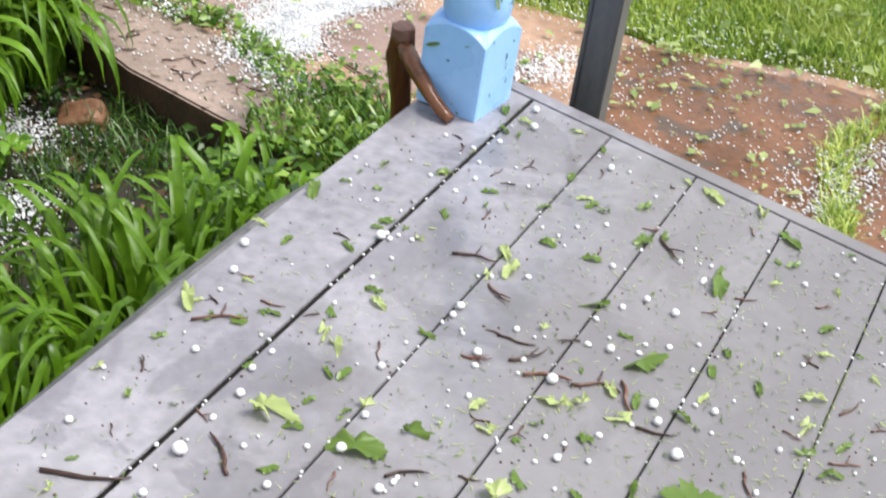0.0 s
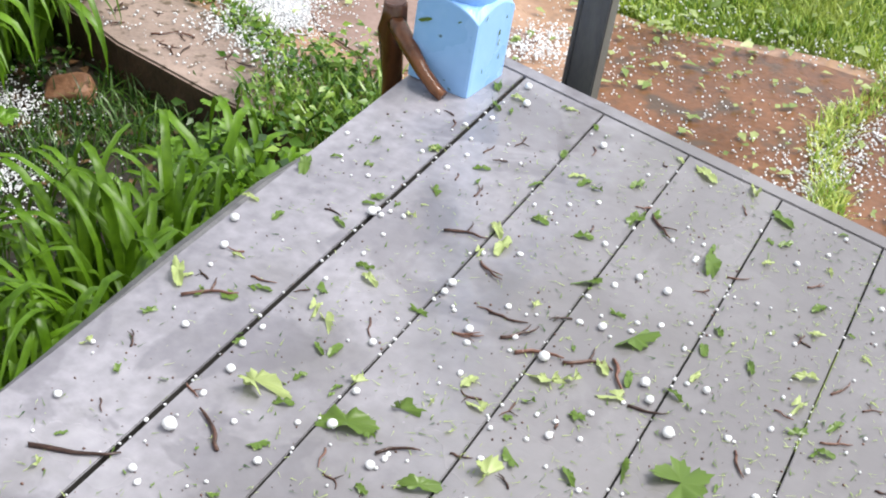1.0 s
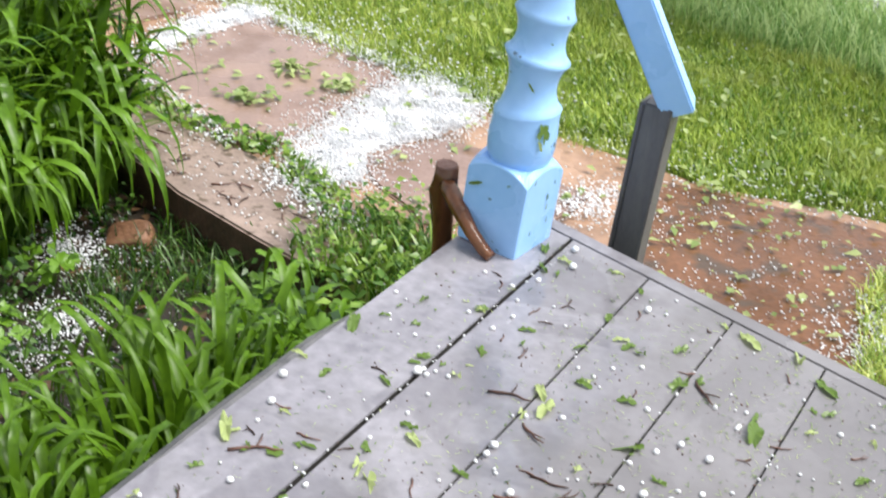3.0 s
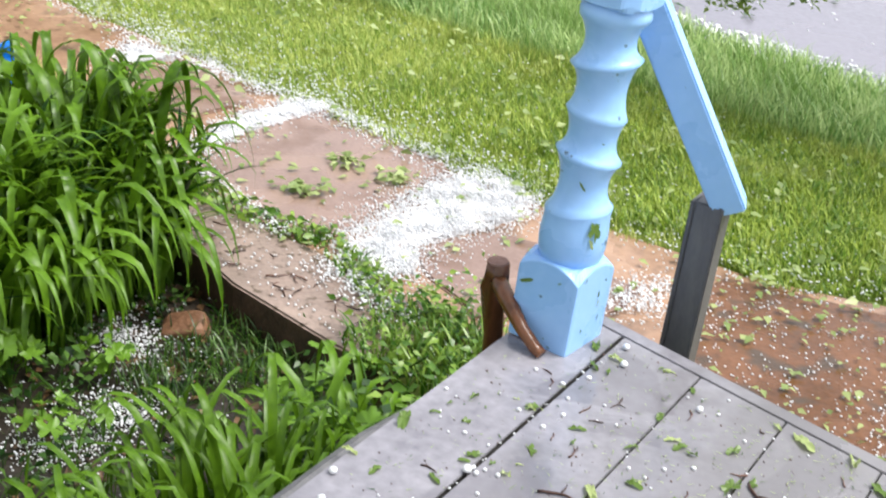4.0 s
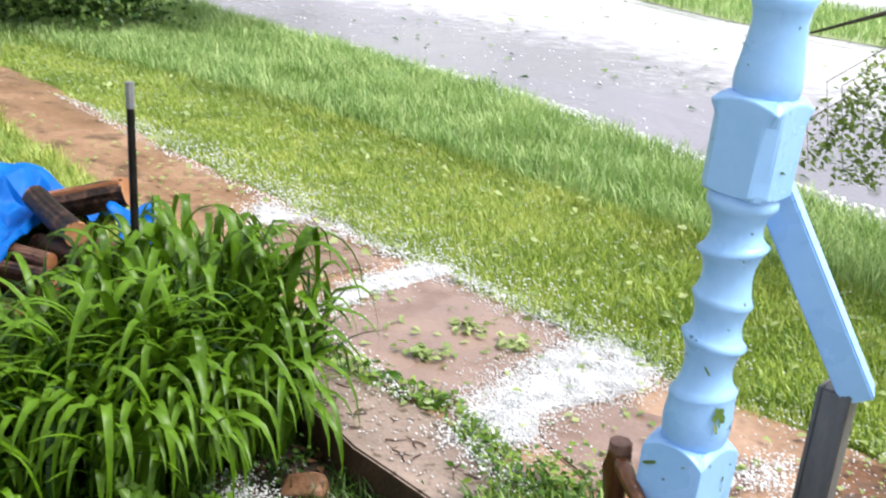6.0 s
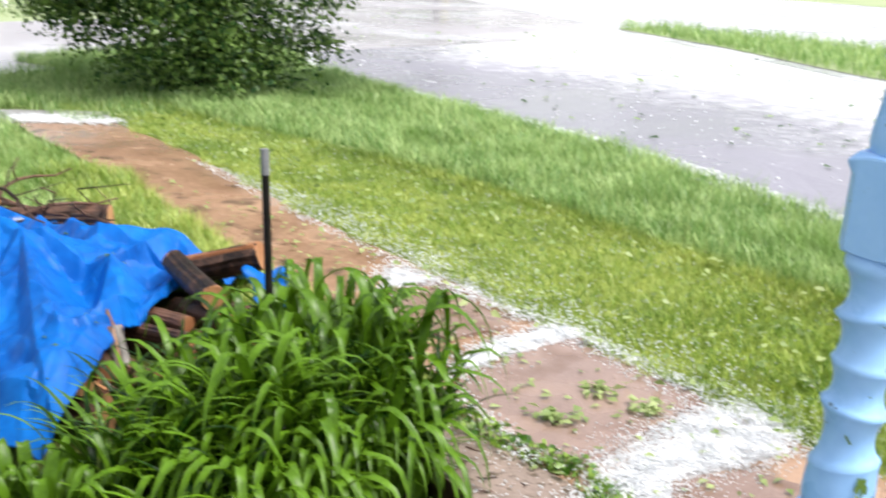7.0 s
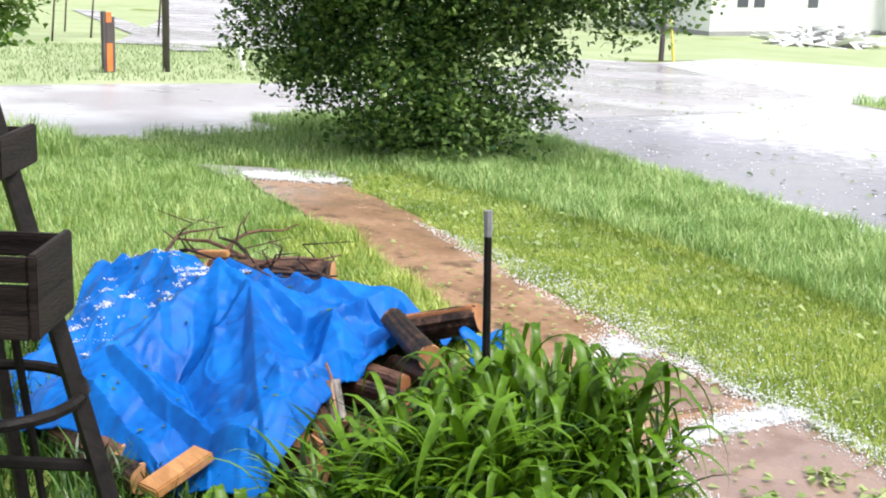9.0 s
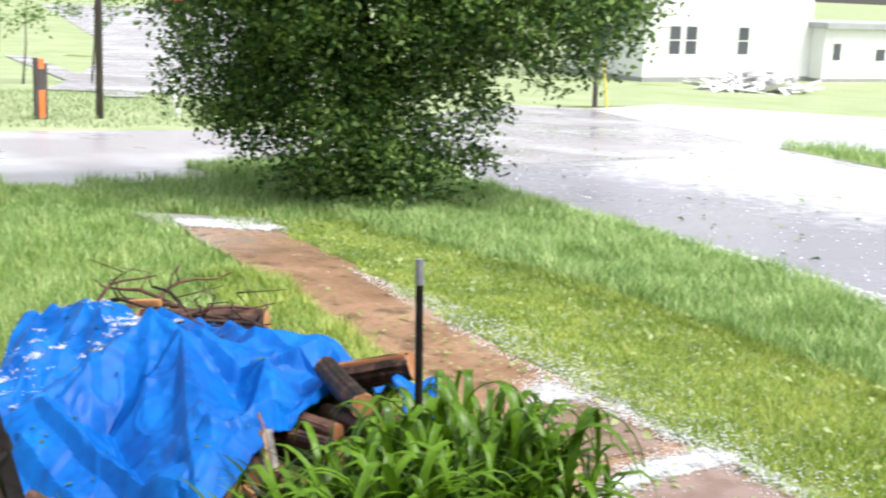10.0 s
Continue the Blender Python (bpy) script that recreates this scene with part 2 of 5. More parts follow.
def box(bm, lo, hi, m=None, bevel=0.0):
    g = bmesh.ops.create_cube(bm, size=1)["verts"]
    for v in g:
        v.co = Vector([(lo[k] + hi[k]) / 2 + v.co[k] * (hi[k] - lo[k]) for k in range(3)])
    if bevel:
        es = {e for v in g for e in v.link_edges}
        g = list({v for f in bmesh.ops.bevel(bm, geom=list(es), offset=bevel, segments=2, affect="EDGES")["faces"] for v in f.verts} | {v for v in g if v.is_valid})
    if m is not None:
        bmesh.ops.transform(bm, matrix=m, verts=[v for v in g if v.is_valid])
    return bm


def boxed(lo, hi, m=None, bevel=0.0):
    return box(bmesh.new(), lo, hi, m, bevel)


def tube(bm, pts, radii, sides=10, rough=0.0, cap=True):
    """A round body along points, with a radius at each."""
    pts = [Vector(p) for p in pts]
    rings = []
    for k, p in enumerate(pts):
        d = (pts[min(k + 1, len(pts) - 1)] - pts[max(k - 1, 0)]).normalized()
        u = d.orthogonal().normalized() if k == 0 else (u - d * u.dot(d)).normalized()
        v = d.cross(u)
        ring = []
        for s in range(sides):
            a = 2 * math.pi * s / sides
            r = radii[k] * (1 + rough * noise.noise((p + u * math.cos(a) * 0.1 + v * math.sin(a) * 0.1) * 14))
            ring.append(bm.verts.new(p + (u * math.cos(a) + v * math.sin(a)) * r))
        rings.append(ring)
    for a, b in zip(rings, rings[1:]):
        for s in range(sides):
            bm.faces.new((a[s], a[(s + 1) % sides], b[(s + 1) % sides], b[s]))
    if cap:
        bm.faces.new(rings[0][::-1])
        bm.faces.new(rings[-1])
    return bm


rng = np.random.default_rng(7)
H = 0.75                        # the deck stands this high over the yard


def yard(x, y):
    """Height of the ground: level by the house, then falling gently towards the roads."""
    d = -0.67 * np.asarray(x, float) + 0.74 * np.asarray(y, float)
    return -H - 0.045 * np.clip(d - 7, 0, 55)


def line(xs, ys):
    return lambda x: np.interp(x, xs, ys)


path_right = line([-8.7, -7.0, -5.0, -3.6, -2.4, -1.7, -1.2, -0.3, 0.3, 3.0], [3.66, 3.30, 2.78, 2.52, 2.26, 2.12, 2.05, 2.0, 2.15, 2.1])
path_left = line([-9.3, -8.1, -6.5, -5.0, -3.9, -2.6, -2.3, -1.6, -1.0, 3.0], [3.1, 2.72, 2.42, 2.0, 1.75, 1.5, 1.22, 1.08, 0.9, 0.4])
mow_edge = line([-12.0, -8.1, -4.5, -2.3, 0.0, 6.0], [5.2, 4.3, 4.14, 3.8, 3.5, 2.8])
road_edge = line([-12.0, -10.8, -5.4, -2.85, -0.8, 8.0], [8.8, 7.75, 6.17, 5.25, 4.77, 3.0])
bed_edge = line([-2.4, -2.0, -1.1, -0.5, 0.0], [0.95, 0.84, 0.60, 0.5, 0.45])


def in_bed(x, y):
    return (x > -2.35) & (x < 0.05) & (y < bed_edge(x)) & (y > -2.6)


def ground_z(x, y):
    x, y = np.asarray(x, float), np.asarray(y, float)
    return yard(x, y) - 0.14 * in_bed(x, y)


def ribbon(name, left, right, n, m, lift, material, parent=None, thick=0.0, kind="structure", label=""):
    """A sheet between two lines of points, lying on the ground."""
    def along(pts):
        pts = np.array(pts, float)
        s = np.r_[0, np.cumsum(np.hypot(*np.diff(pts, axis=0).T))]
        q = np.linspace(0, s[-1], n + 1)
        return np.stack([np.interp(q, s, pts[:, k]) for k in (0, 1)], 1)
    a, b = along(left), along(right)
    w = np.linspace(0, 1, m + 1)[None, :, None]
    g = (a[:, None] * (1 - w) + b[:, None] * w).reshape(-1, 2)
    v = np.column_stack([g, yard(g[:, 0], g[:, 1]) + lift])
    f = [(i * (m + 1) + j, (i + 1) * (m + 1) + j, (i + 1) * (m + 1) + j + 1, i * (m + 1) + j + 1) for i in range(n) for j in range(m)]
    ob = place(name, mesh(name, v, f), material, parent)
    return tagged(ob, label, "", "", kind)


def strips(name, roots, height, width, reach, heading, segs, material, droop=0.5, fold=0.0, parent=None, label="", category="", kind="stuff"):
    """Many blades of grass or leaves as one mesh: each a tapered, bowed strip."""
    N = len(roots)
    s = np.linspace(0, 1, segs + 1)[None, :]
    up = height[:, None] * (s * (1 + droop) - droop * 1.0 * s ** 2)
    out = reach[:, None] * s ** 1.6
    dx, dy = np.cos(heading)[:, None], np.sin(heading)[:, None]
    cx, cy, cz = roots[:, :1] + dx * out, roots[:, 1:2] + dy * out, roots[:, 2:3] + up
    w = width[:, None] * np.minimum(1, 0.55 + s * 1.2) * np.clip(1.02 - s ** 3, 0.04, 1) / 2
    tw = rng.uniform(-0.5, 0.5, N)[:, None]
    px, py = -np.sin(heading[:, None] + tw), np.cos(heading[:, None] + tw)
    k = 3 if fold else 2
    V = np.empty((N, segs + 1, k, 3))
    for c, sgn in enumerate((-1, 0, 1) if fold else (-1, 1)):
        V[:, :, c, 0], V[:, :, c, 1] = cx + px * w * sgn, cy + py * w * sgn
        V[:, :, c, 2] = cz + (abs(sgn) * fold * w if fold else 0)
    base = np.arange(N)[:, None, None] * (segs + 1) * k
    i, j = np.arange(segs)[None, :, None] * k, np.arange(k - 1)[None, None, :]
    q = base + i + j
    F = np.stack([q, q + 1, q + 1 + k, q + k], -1).reshape(-1, 4)
    me = fast_mesh(name, V.reshape(-1, 3), F)
    ob = place(name, me, material, parent, "", True)
    return tagged(ob, label, category, "", kind) if not parent else ob


def fast_mesh(name, V, F):
    me = bpy.data.meshes.new(name)
    me.vertices.add(len(V))
    me.vertices.foreach_set("co", np.ascontiguousarray(V, np.float32).ravel())
    n, k = F.shape
    me.loops.add(n * k)
    me.loops.foreach_set("vertex_index", np.ascontiguousarray(F, np.int32).ravel())
    me.polygons.add(n)
    me.polygons.foreach_set("loop_start", np.arange(0, n * k, k, dtype=np.int32))
    me.update(calc_edges=True)
    return me


def ico(sub=1):
    bm = bmesh.new()
    bmesh.ops.create_icosphere(bm, subdivisions=sub, radius=1)
    v, f = np.array([p.co[:] for p in bm.verts]), np.array([[p.index for p in q.verts] for q in bm.faces])
    bm.free()
    return v, f


def balls(name, pts, radii, material, sub=1, parent=None, label="", category="hail"):
    """Hailstones: many small uneven lumps in one mesh."""
    v, f = ico(sub)
    N = len(pts)
    sc = radii[:, None, None] * rng.uniform(0.8, 1.2, (N, 1, 3)) * rng.uniform(0.85, 1.12, (N, len(v), 1)) * (1, 1, 0.8)
    V = (v[None] * sc + pts[:, None]).reshape(-1, 3)
    F = (f[None] + np.arange(N)[:, None, None] * len(v)).reshape(-1, 3)
    ob = place(name, fast_mesh(name, V, F), material, parent, "", True)
    return tagged(ob, label, category, "", "stuff") if not parent else ob


def leaves(name, pts, size, material, parent=None, tilt=1.0, label="", category="", shape=0):
    """Many small pointed leaves, each folded along its rib."""
    N = len(pts)
    t = rng.uniform(0, 2 * np.pi, N)
    e = rng.uniform(-0.9, 0.5, N) * tilt
    d = np.stack([np.cos(t) * np.cos(e), np.sin(t) * np.cos(e), np.sin(e)], 1)
    r = rng.normal(size=(N, 3)) * tilt + (0, 0, 1.2)
    side = np.cross(d, r)
    side /= np.linalg.norm(side, axis=1)[:, None]
    nrm = np.cross(side, d)
    L = (size * rng.uniform(0.6, 1.3, N))[:, None]
    P = lambda a, b, c: pts + d * L * a + side * L * b + nrm * L * c  # noqa: E731
    V = np.stack([P(0, 0, 0), P(0.35, 0.3, 0.08), P(0.4, 0, 0), P(0.35, -0.3, 0.08), P(1, 0, -0.1)], 1).reshape(-1, 3)
    o = np.arange(N)[:, None] * 5
    F = np.concatenate([o + [0, 2, 1], o + [2, 4, 1], o + [0, 3, 2], o + [2, 3, 4]])
    ob = place(name, fast_mesh(name, V, F), material, parent, "", False)
    return tagged(ob, label, category, "", "stuff") if not parent else ob


def scatter(n, x0, x1, keep):
    """Random plan points between x0 and x1, kept by a test."""
    got = np.empty((0, 2))
    while len(got) < n:
        p = np.column_stack([rng.uniform(x0[0], x1[0], 4 * n), rng.uniform(x0[1], x1[1], 4 * n)])
        got = np.vstack([got, p[keep(p[:, 0], p[:, 1])]])
    return got[:n]


def in_poly(poly):
    """A test of plan points against a closed outline."""
    q = np.array(poly, float)

    def test(x, y):
        hit = np.zeros(len(x), bool)
        for (ax, ay), (bx_, by_) in zip(q, np.roll(q, -1, 0)):
            cross = (ay > y) != (by_ > y)
            hit ^= cross & (x < (bx_ - ax) * (y - ay) / (by_ - ay + 1e-12) + ax)
        return hit
    return test


def on_ground(p, up=0.0):
    return np.column_stack([p, ground_z(p[:, 0], p[:, 1]) + up])

# ---- ground, roads and path ----
def axis(lo, hi, a, b, fine, n):
    near = np.arange(a, b, fine)
    return np.r_[-np.geomspace(-lo, -a, n)[:-1] if a < 0 else [], near, np.geomspace(b, hi, n)]


gx, gy = axis(-900, 900, -13, 3, 0.1, 40), axis(-900, 900, -3.2, 9, 0.1, 40)
GX, GY = np.meshgrid(gx, gy, indexing="ij")
GZ = ground_z(GX, GY) - 0.1 * ((GX > -2.45) & (GX < 0.15) & (GY < bed_edge(GX) + 0.12) & (GY > -2.7)) * (1 + 0.6 * (~in_bed(GX, GY))) + 0.012 * np.sin(GX * 2.1) * np.sin(GY * 1.7) * (GX > -12) * (GY < 9)
nx, ny = GX.shape
q = (np.arange(nx - 1)[:, None] * ny + np.arange(ny - 1)[None]).ravel()
ground = place("ground", fast_mesh("ground", np.stack([GX, GY, GZ - 0.02], -1).reshape(-1, 3), np.stack([q, q + ny, q + ny + 1, q + 1], -1)), EARTH, None, "", True)
tagged(ground, "grassy ground falling gently towards the roads", "", "", "structure")

ribbon("bed_soil", [(-2.33, -2.5), (-2.33, 0.9)], [(0.03, -2.5), (0.03, 0.4)], 30, 20, -0.14, BED_SOIL, label="dark wet soil of a sunken flower bed")
ribbon("mud_path", [(x, path_left(x)) for x in np.linspace(-9.0, 2.8, 60)], [(x, path_right(x)) for x in np.linspace(-8.7, 2.8, 60)], 80, 6, 0.006, MUD, label="flooded reddish-brown mud path")

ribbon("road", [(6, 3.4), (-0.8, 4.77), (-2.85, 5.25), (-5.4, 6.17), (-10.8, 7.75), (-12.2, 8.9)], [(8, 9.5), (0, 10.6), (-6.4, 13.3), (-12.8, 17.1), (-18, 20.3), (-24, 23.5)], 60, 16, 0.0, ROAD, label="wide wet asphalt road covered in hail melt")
ribbon("side_road", [(-9.5, -8), (-11.4, 2.4), (-12.0, 5.0), (-12.2, 9.2)], [(-16.5, -8), (-18.3, 5.0), (-18.2, 8.1), (-18.6, 12)], 30, 8, 0.004, WET_SHEEN, label="wet side road running off past the lawn")
ribbon("road_beyond", [(-12.3, 9.0), (-18.6, 11.6), (-25.4, 21.6)], [(-12.3, 16.8), (-18, 20.2), (-24, 23.4)], 20, 8, 0.002, WET_SHEEN, label="wet road junction")
ribbon("far_road", [(-30, 10.6), (-44, 18), (-75, 33), (-150, 60)], [(-27, 16), (-42, 27), (-75, 50), (-150, 95)], 60, 12, 0.02, WET_SHEEN, label="wet road beyond the grass")
ribbon("driveway", [(3, 10), (-6.3, 13.0), (-12.7, 16.9), (-23.8, 23.2)], [(8, 27), (-6, 31), (-18, 33), (-26, 29)], 30, 10, 0.004, ROAD_HAIL, label="wet paved apron in front of a house")
ribbon("far_lawn", [(-16.2, -8), (-17.9, 5), (-18.0, 11.4), (-24.6, 21.2), (-25.4, 28.5), (-18, 32.6), (-6, 30.6), (8, 26.6)], [(-800, -320), (-850, 210), (-800, 640), (-640, 850), (-370, 850), (-105, 800), (210, 640)], 90, 260, -0.008, HAZED_GRASS, label="far lawn with rain haze put into its green")
ribbon("grass_island", [(-2, 12.4), (-6.4, 13.5), (-10.3, 15.9), (-13.2, 17.3)], [(-1, 15.8), (-6.5, 17.0), (-10.0, 18.0), (-13.2, 17.9)], 20, 6, 0.012, HAZED_GRASS, label="strip of grass between road and apron")
ribbon("footpath", [(-27, 10.8), (-32, 12.4), (-38, 14.2), (-60, 21)], [(-27, 11.8), (-32, 13.4), (-38, 15.2), (-60, 22.2)], 40, 3, 0.025, WET_SHEEN, label="pale footpath over the far lawn")


def slab(name, outline, top, thick, material, label, jag=0.03, side=None):
    """A flat stone with a broken outline."""
    bm = bmesh.new()
    ring, k = [], len(outline)
    for i in range(k):
        a, b = Vector(outline[i]), Vector(outline[(i + 1) % k])
        for s in range(6):
            p = a.lerp(b, s / 6)
            p += Vector((noise.noise(Vector((p.x * 6, p.y * 6, 1))), noise.noise(Vector((p.x * 6, p.y * 6, 9))))) * jag
            ring.append(p)
    zs = float(yard(*outline[0]))
    up = [bm.verts.new((p.x, p.y, zs + top)) for p in ring]
    lo = [bm.verts.new((p.x, p.y, zs + top - thick)) for p in ring]
    cap = bm.faces.new(up)
    for i in range(len(up)):
        f = bm.faces.new((lo[i], lo[(i + 1) % len(up)], up[(i + 1) % len(up)], up[i]))
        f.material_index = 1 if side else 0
    bmesh.ops.recalc_face_normals(bm, faces=bm.faces)
    bmesh.ops.bevel(bm, geom=list(cap.edges), offset=0.008, segments=2, affect="EDGES")
    bmesh.ops.triangulate(bm, faces=[f for f in bm.faces if len(f.verts) > 4])
    ob = part(name, bm, material)
    if side:
        ob.data.materials.append(side)
    return tagged(ob, label, "paving slab", "path slabs")


slab("paving_slab", [(-2.5, 1.46), (-2.57, 1.94), (-2.58, 2.21), (-2.5, 2.33), (-2.29, 2.23), (-2.04, 2.21), (-1.77, 2.17), (-1.69, 2.07), (-1.68, 1.78), (-1.65, 1.28), (-1.78, 1.16), (-2.04, 1.18), (-2.3, 1.28)], 0.02, 0.08, RED_SLAB, "wet reddish concrete slab of the garden path")
slab("paving_slab", [(-3.5, 1.9), (-2.86, 1.82), (-2.82, 2.2), (-3.42, 2.42)], 0.02, 0.08, RED_SLAB, "small wet reddish slab with hail along its edges")
slab("paving_slab", [(-1.36, 1.33), (-1.34, 1.52), (-1.22, 1.70), (-1.0, 1.72), (-0.6, 1.62), (-0.6, 1.28), (-0.95, 1.06), (-1.16, 1.2)], 0.018, 0.08, RED_SLAB, "wet reddish slab beside the porch corner")
slab("paving_slab", [(-0.42, 1.93), (-0.38, 1.1), (0.5, 0.85), (1.3, 0.8), (1.3, 2.08), (0.3, 2.06)], 0.014, 0.08, RED_MUD, "muddy red slab strewn with hail before the porch")
slab("paving_slab", [(-9.6, 2.88), (-8.75, 3.8), (-8.3, 3.58), (-8.55, 3.2), (-8.95, 2.8)], 0.03, 0.1, PALE_CONCRETE, "pale concrete slab at the far end of the path", 0.02)
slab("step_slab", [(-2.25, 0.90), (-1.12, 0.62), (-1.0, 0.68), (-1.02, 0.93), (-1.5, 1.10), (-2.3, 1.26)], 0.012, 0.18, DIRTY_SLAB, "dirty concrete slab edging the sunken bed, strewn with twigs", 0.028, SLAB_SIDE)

# ---- porch ----
skew = math.atan2(-0.186, 0.733)
deck = thing("porch_deck", "grey painted plank porch deck, wet and strewn with leaves", "deck")


def front(x):
    return x * math.tan(skew)


for k in range(-1, 14):
    x0 = -0.192 if k < 0 else k * 0.19 + (0.0016 if k else 0.004)
    x1 = (k + 1) * 0.19 - (0.0016 if k != -1 else 0.004)
    bm = bmesh.new()
    v = []
    for z in (0.0, -0.035):
        v.append([bm.verts.new((x0, -3.0, z)), bm.verts.new((x1, -3.0, z)), bm.verts.new((x1, front(x1) - 0.001, z)), bm.verts.new((x0, front(x0) - 0.001, z))])
    t, b = v
    top = bm.faces.new(t)
    bm.faces.new(b[::-1])
    for i in range(4):
        bm.faces.new((t[i], b[i], b[(i + 1) % 4], t[(i + 1) % 4]))
    bmesh.ops.recalc_face_normals(bm, faces=bm.faces)
    bmesh.ops.bevel(bm, geom=list(top.edges), offset=0.0014, segments=2, affect="EDGES")
    # grimy plank sides, near-black with the gap's shade put into the colour
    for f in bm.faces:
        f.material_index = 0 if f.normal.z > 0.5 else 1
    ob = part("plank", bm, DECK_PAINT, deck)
    ob.data.materials.append(GAP_SHADE)
m = Matrix.Rotation(skew, 4, "Z")
part("edge_strip", boxed((-0.192, 0.0015, -0.04), (2.8, 0.036, 0.001), m, 0.0015), DECK_PAINT, deck)
part("fascia", boxed((-0.17, -0.012, -0.22), (2.75, 0.018, -0.042), m), GREY_PAINT, deck)
part("bowed_trim", tube(bmesh.new(), [(-0.172, -0.32, -0.045), (-0.197, -0.42, -0.04), (-0.215, -0.6, -0.038), (-0.215, -0.85, -0.038), (-0.2, -1.3, -0.04), (-0.19, -3, -0.04)], [0.01, 0.018, 0.021, 0.021, 0.02, 0.02], 8), GREY_PAINT, deck, "dark bowed trim under the plank edge")
part("side_fascia", boxed((-0.165, -3.0, -0.22), (-0.13, 0.03, -0.037)), GREY_PAINT, deck)
# dark block added in place of the shade beneath the planks
part("joist_shadow_board", boxed((-0.12, -3.0, -0.22), (2.6, -0.7, -0.06)), GAP_SHADE, deck)
part("skirting", boxed((-0.11, -3.0, -0.9), (2.6, -0.72, -0.22)), GREY_PAINT, deck)

post = thing("porch_post", "pale blue turned wooden porch post with torn leaves stuck to it", "post")
lean = Vector((0.908, 0.418, 0))
post.matrix_basis = Matrix.Translation((-0.116, -0.083, 0)) @ Matrix.Rotation(radians(3.15), 4, Vector((0, 0, 1)).cross(lean)) @ Matrix.Rotation(radians(-5), 4, "Z")


def arched_block(levels, half, n=16):
    """A square block from levels of (z, share of the width, rise at mid-face, corner cut): faces end in shallow arches."""
    bm, rings = bmesh.new(), []
    for z, share, rise, chamfer in levels:
        ring = []
        for side in range(4):
            a = side * math.pi / 2
            for i in range(n):
                u = -1 + 2 * i / n
                x, y = half * share, half * share * u
                over = max(0, x + abs(y) - (2 * half * share - chamfer)) / 2
                x, y = x - over, y - math.copysign(over, y)
                ring.append(bm.verts.new((x * math.cos(a) - y * math.sin(a), x * math.sin(a) + y * math.cos(a), z + rise * (1 - u * u))))
        rings.append(ring)
    for a, b in zip(rings, rings[1:]):
        for k in range(4 * n):
            bm.faces.new((a[k], a[(k + 1) % (4 * n)], b[(k + 1) % (4 * n)], b[k]))
    bm.faces.new(rings[0][::-1])
    bm.faces.new(rings[-1])
    bmesh.ops.recalc_face_normals(bm, faces=bm.faces)
    return bm


part("base_block", arched_block(((0.0, 0.99, 0, 0.003), (0.004, 1, 0, 0.003), (0.155, 1, 0.024, 0.002), (0.158, 0.985, 0.024, 0.002), (0.176, 0.8, 0.008, 0.0), (0.179, 0.6, 0, 0)), 0.0695), BLUE_PAINT, post)


def turned(profile, sides=48):
    """A hand-turned shaft from rows of (radius, height, slope): its ridges are not quite level."""
    bm, rings = bmesh.new(), []
    for r, z, slope in profile:
        ring = []
        for k in range(sides):
            a = 2 * math.pi * k / sides
            ring.append(bm.verts.new((r * math.cos(a), r * math.sin(a), z + slope * r * math.cos(a - radians(29.7)))))
        rings.append(ring)
    for a, b in zip(rings, rings[1:]):
        for k in range(sides):
            bm.faces.new((a[k], a[(k + 1) % sides], b[(k + 1) % sides], b[k]))
    bm.faces.new(rings[0][::-1])
    bm.faces.new(rings[-1])
    return bm


def hollows(ridges, waist):
    """Concave hollows between sharp ridges, each ridge a (radius, height, slope)."""
    rows = []
    for a, b in zip(ridges, ridges[1:]):
        for k in range(12):
            u = k / 12
            r, z, slope = (p + (q - p) * u for p, q in zip(a, b))
            rows.append((r - (r - waist) * math.sin(math.pi * u ** 0.92) ** 0.75, z, slope))
    return rows + [ridges[-1]]


bulb = [(0.054, 0.172, 0), (0.0605, 0.18, 0), (0.0655, 0.197, 0), (0.0675, 0.217, 0), (0.0672, 0.236, 0.02), (0.0652, 0.258, 0.07), (0.0640, 0.272, 0.12), (0.0648, 0.282, 0.14)]
shaft = bulb + hollows([(0.0655, 0.287, 0.145), (0.065, 0.395, -0.13), (0.0595, 0.479, -0.10), (0.067, 0.581, 0.17), (0.0655, 0.664, 0.03)], 0.0475) + [(0.0668, 0.672, 0), (0.0655, 0.682, 0), (0.060, 0.688, 0), (0.057, 0.70, 0)]
part("turned_shaft", turned(shaft), BLUE_PAINT, post, smooth=True)
part("middle_block", arched_block(((0.689, 0.7, 0, 0), (0.692, 0.9, 0, 0.012), (0.706, 1, -0.012, 0.024), (0.73, 1, 0, 0.026), (0.83, 1, 0, 0.022), (0.852, 1, 0.014, 0.004), (0.856, 0.985, 0.014, 0.002), (0.872, 0.8, 0.004, 0), (0.874, 0.6, 0, 0)), 0.069), BLUE_PAINT, post)
upper = [(0.054, 0.866, 0), (0.060, 0.876, 0), (0.0622, 0.893, 0), (0.0615, 0.91, 0), (0.058, 0.935, 0), (0.0535, 0.965, 0), (0.0505, 0.99, 0.03), (0.050, 1.008, 0.06), (0.053, 1.028, 0.09)]
upper += hollows([(0.0612, 1.046, 0.1), (0.0615, 1.13, -0.1), (0.0605, 1.215, 0.1), (0.061, 1.30, 0)], 0.048) + [(0.055, 1.32, 0), (0.062, 1.36, 0), (0.05, 1.40, 0)]
part("upper_shaft", turned(upper), BLUE_PAINT, post, smooth=True)
part("top_block", arched_block(((1.388, 0.7, 0, 0), (1.39, 1, -0.015, 0.01), (2.36, 1, 0, 0.01)), 0.069), BLUE_PAINT, post)

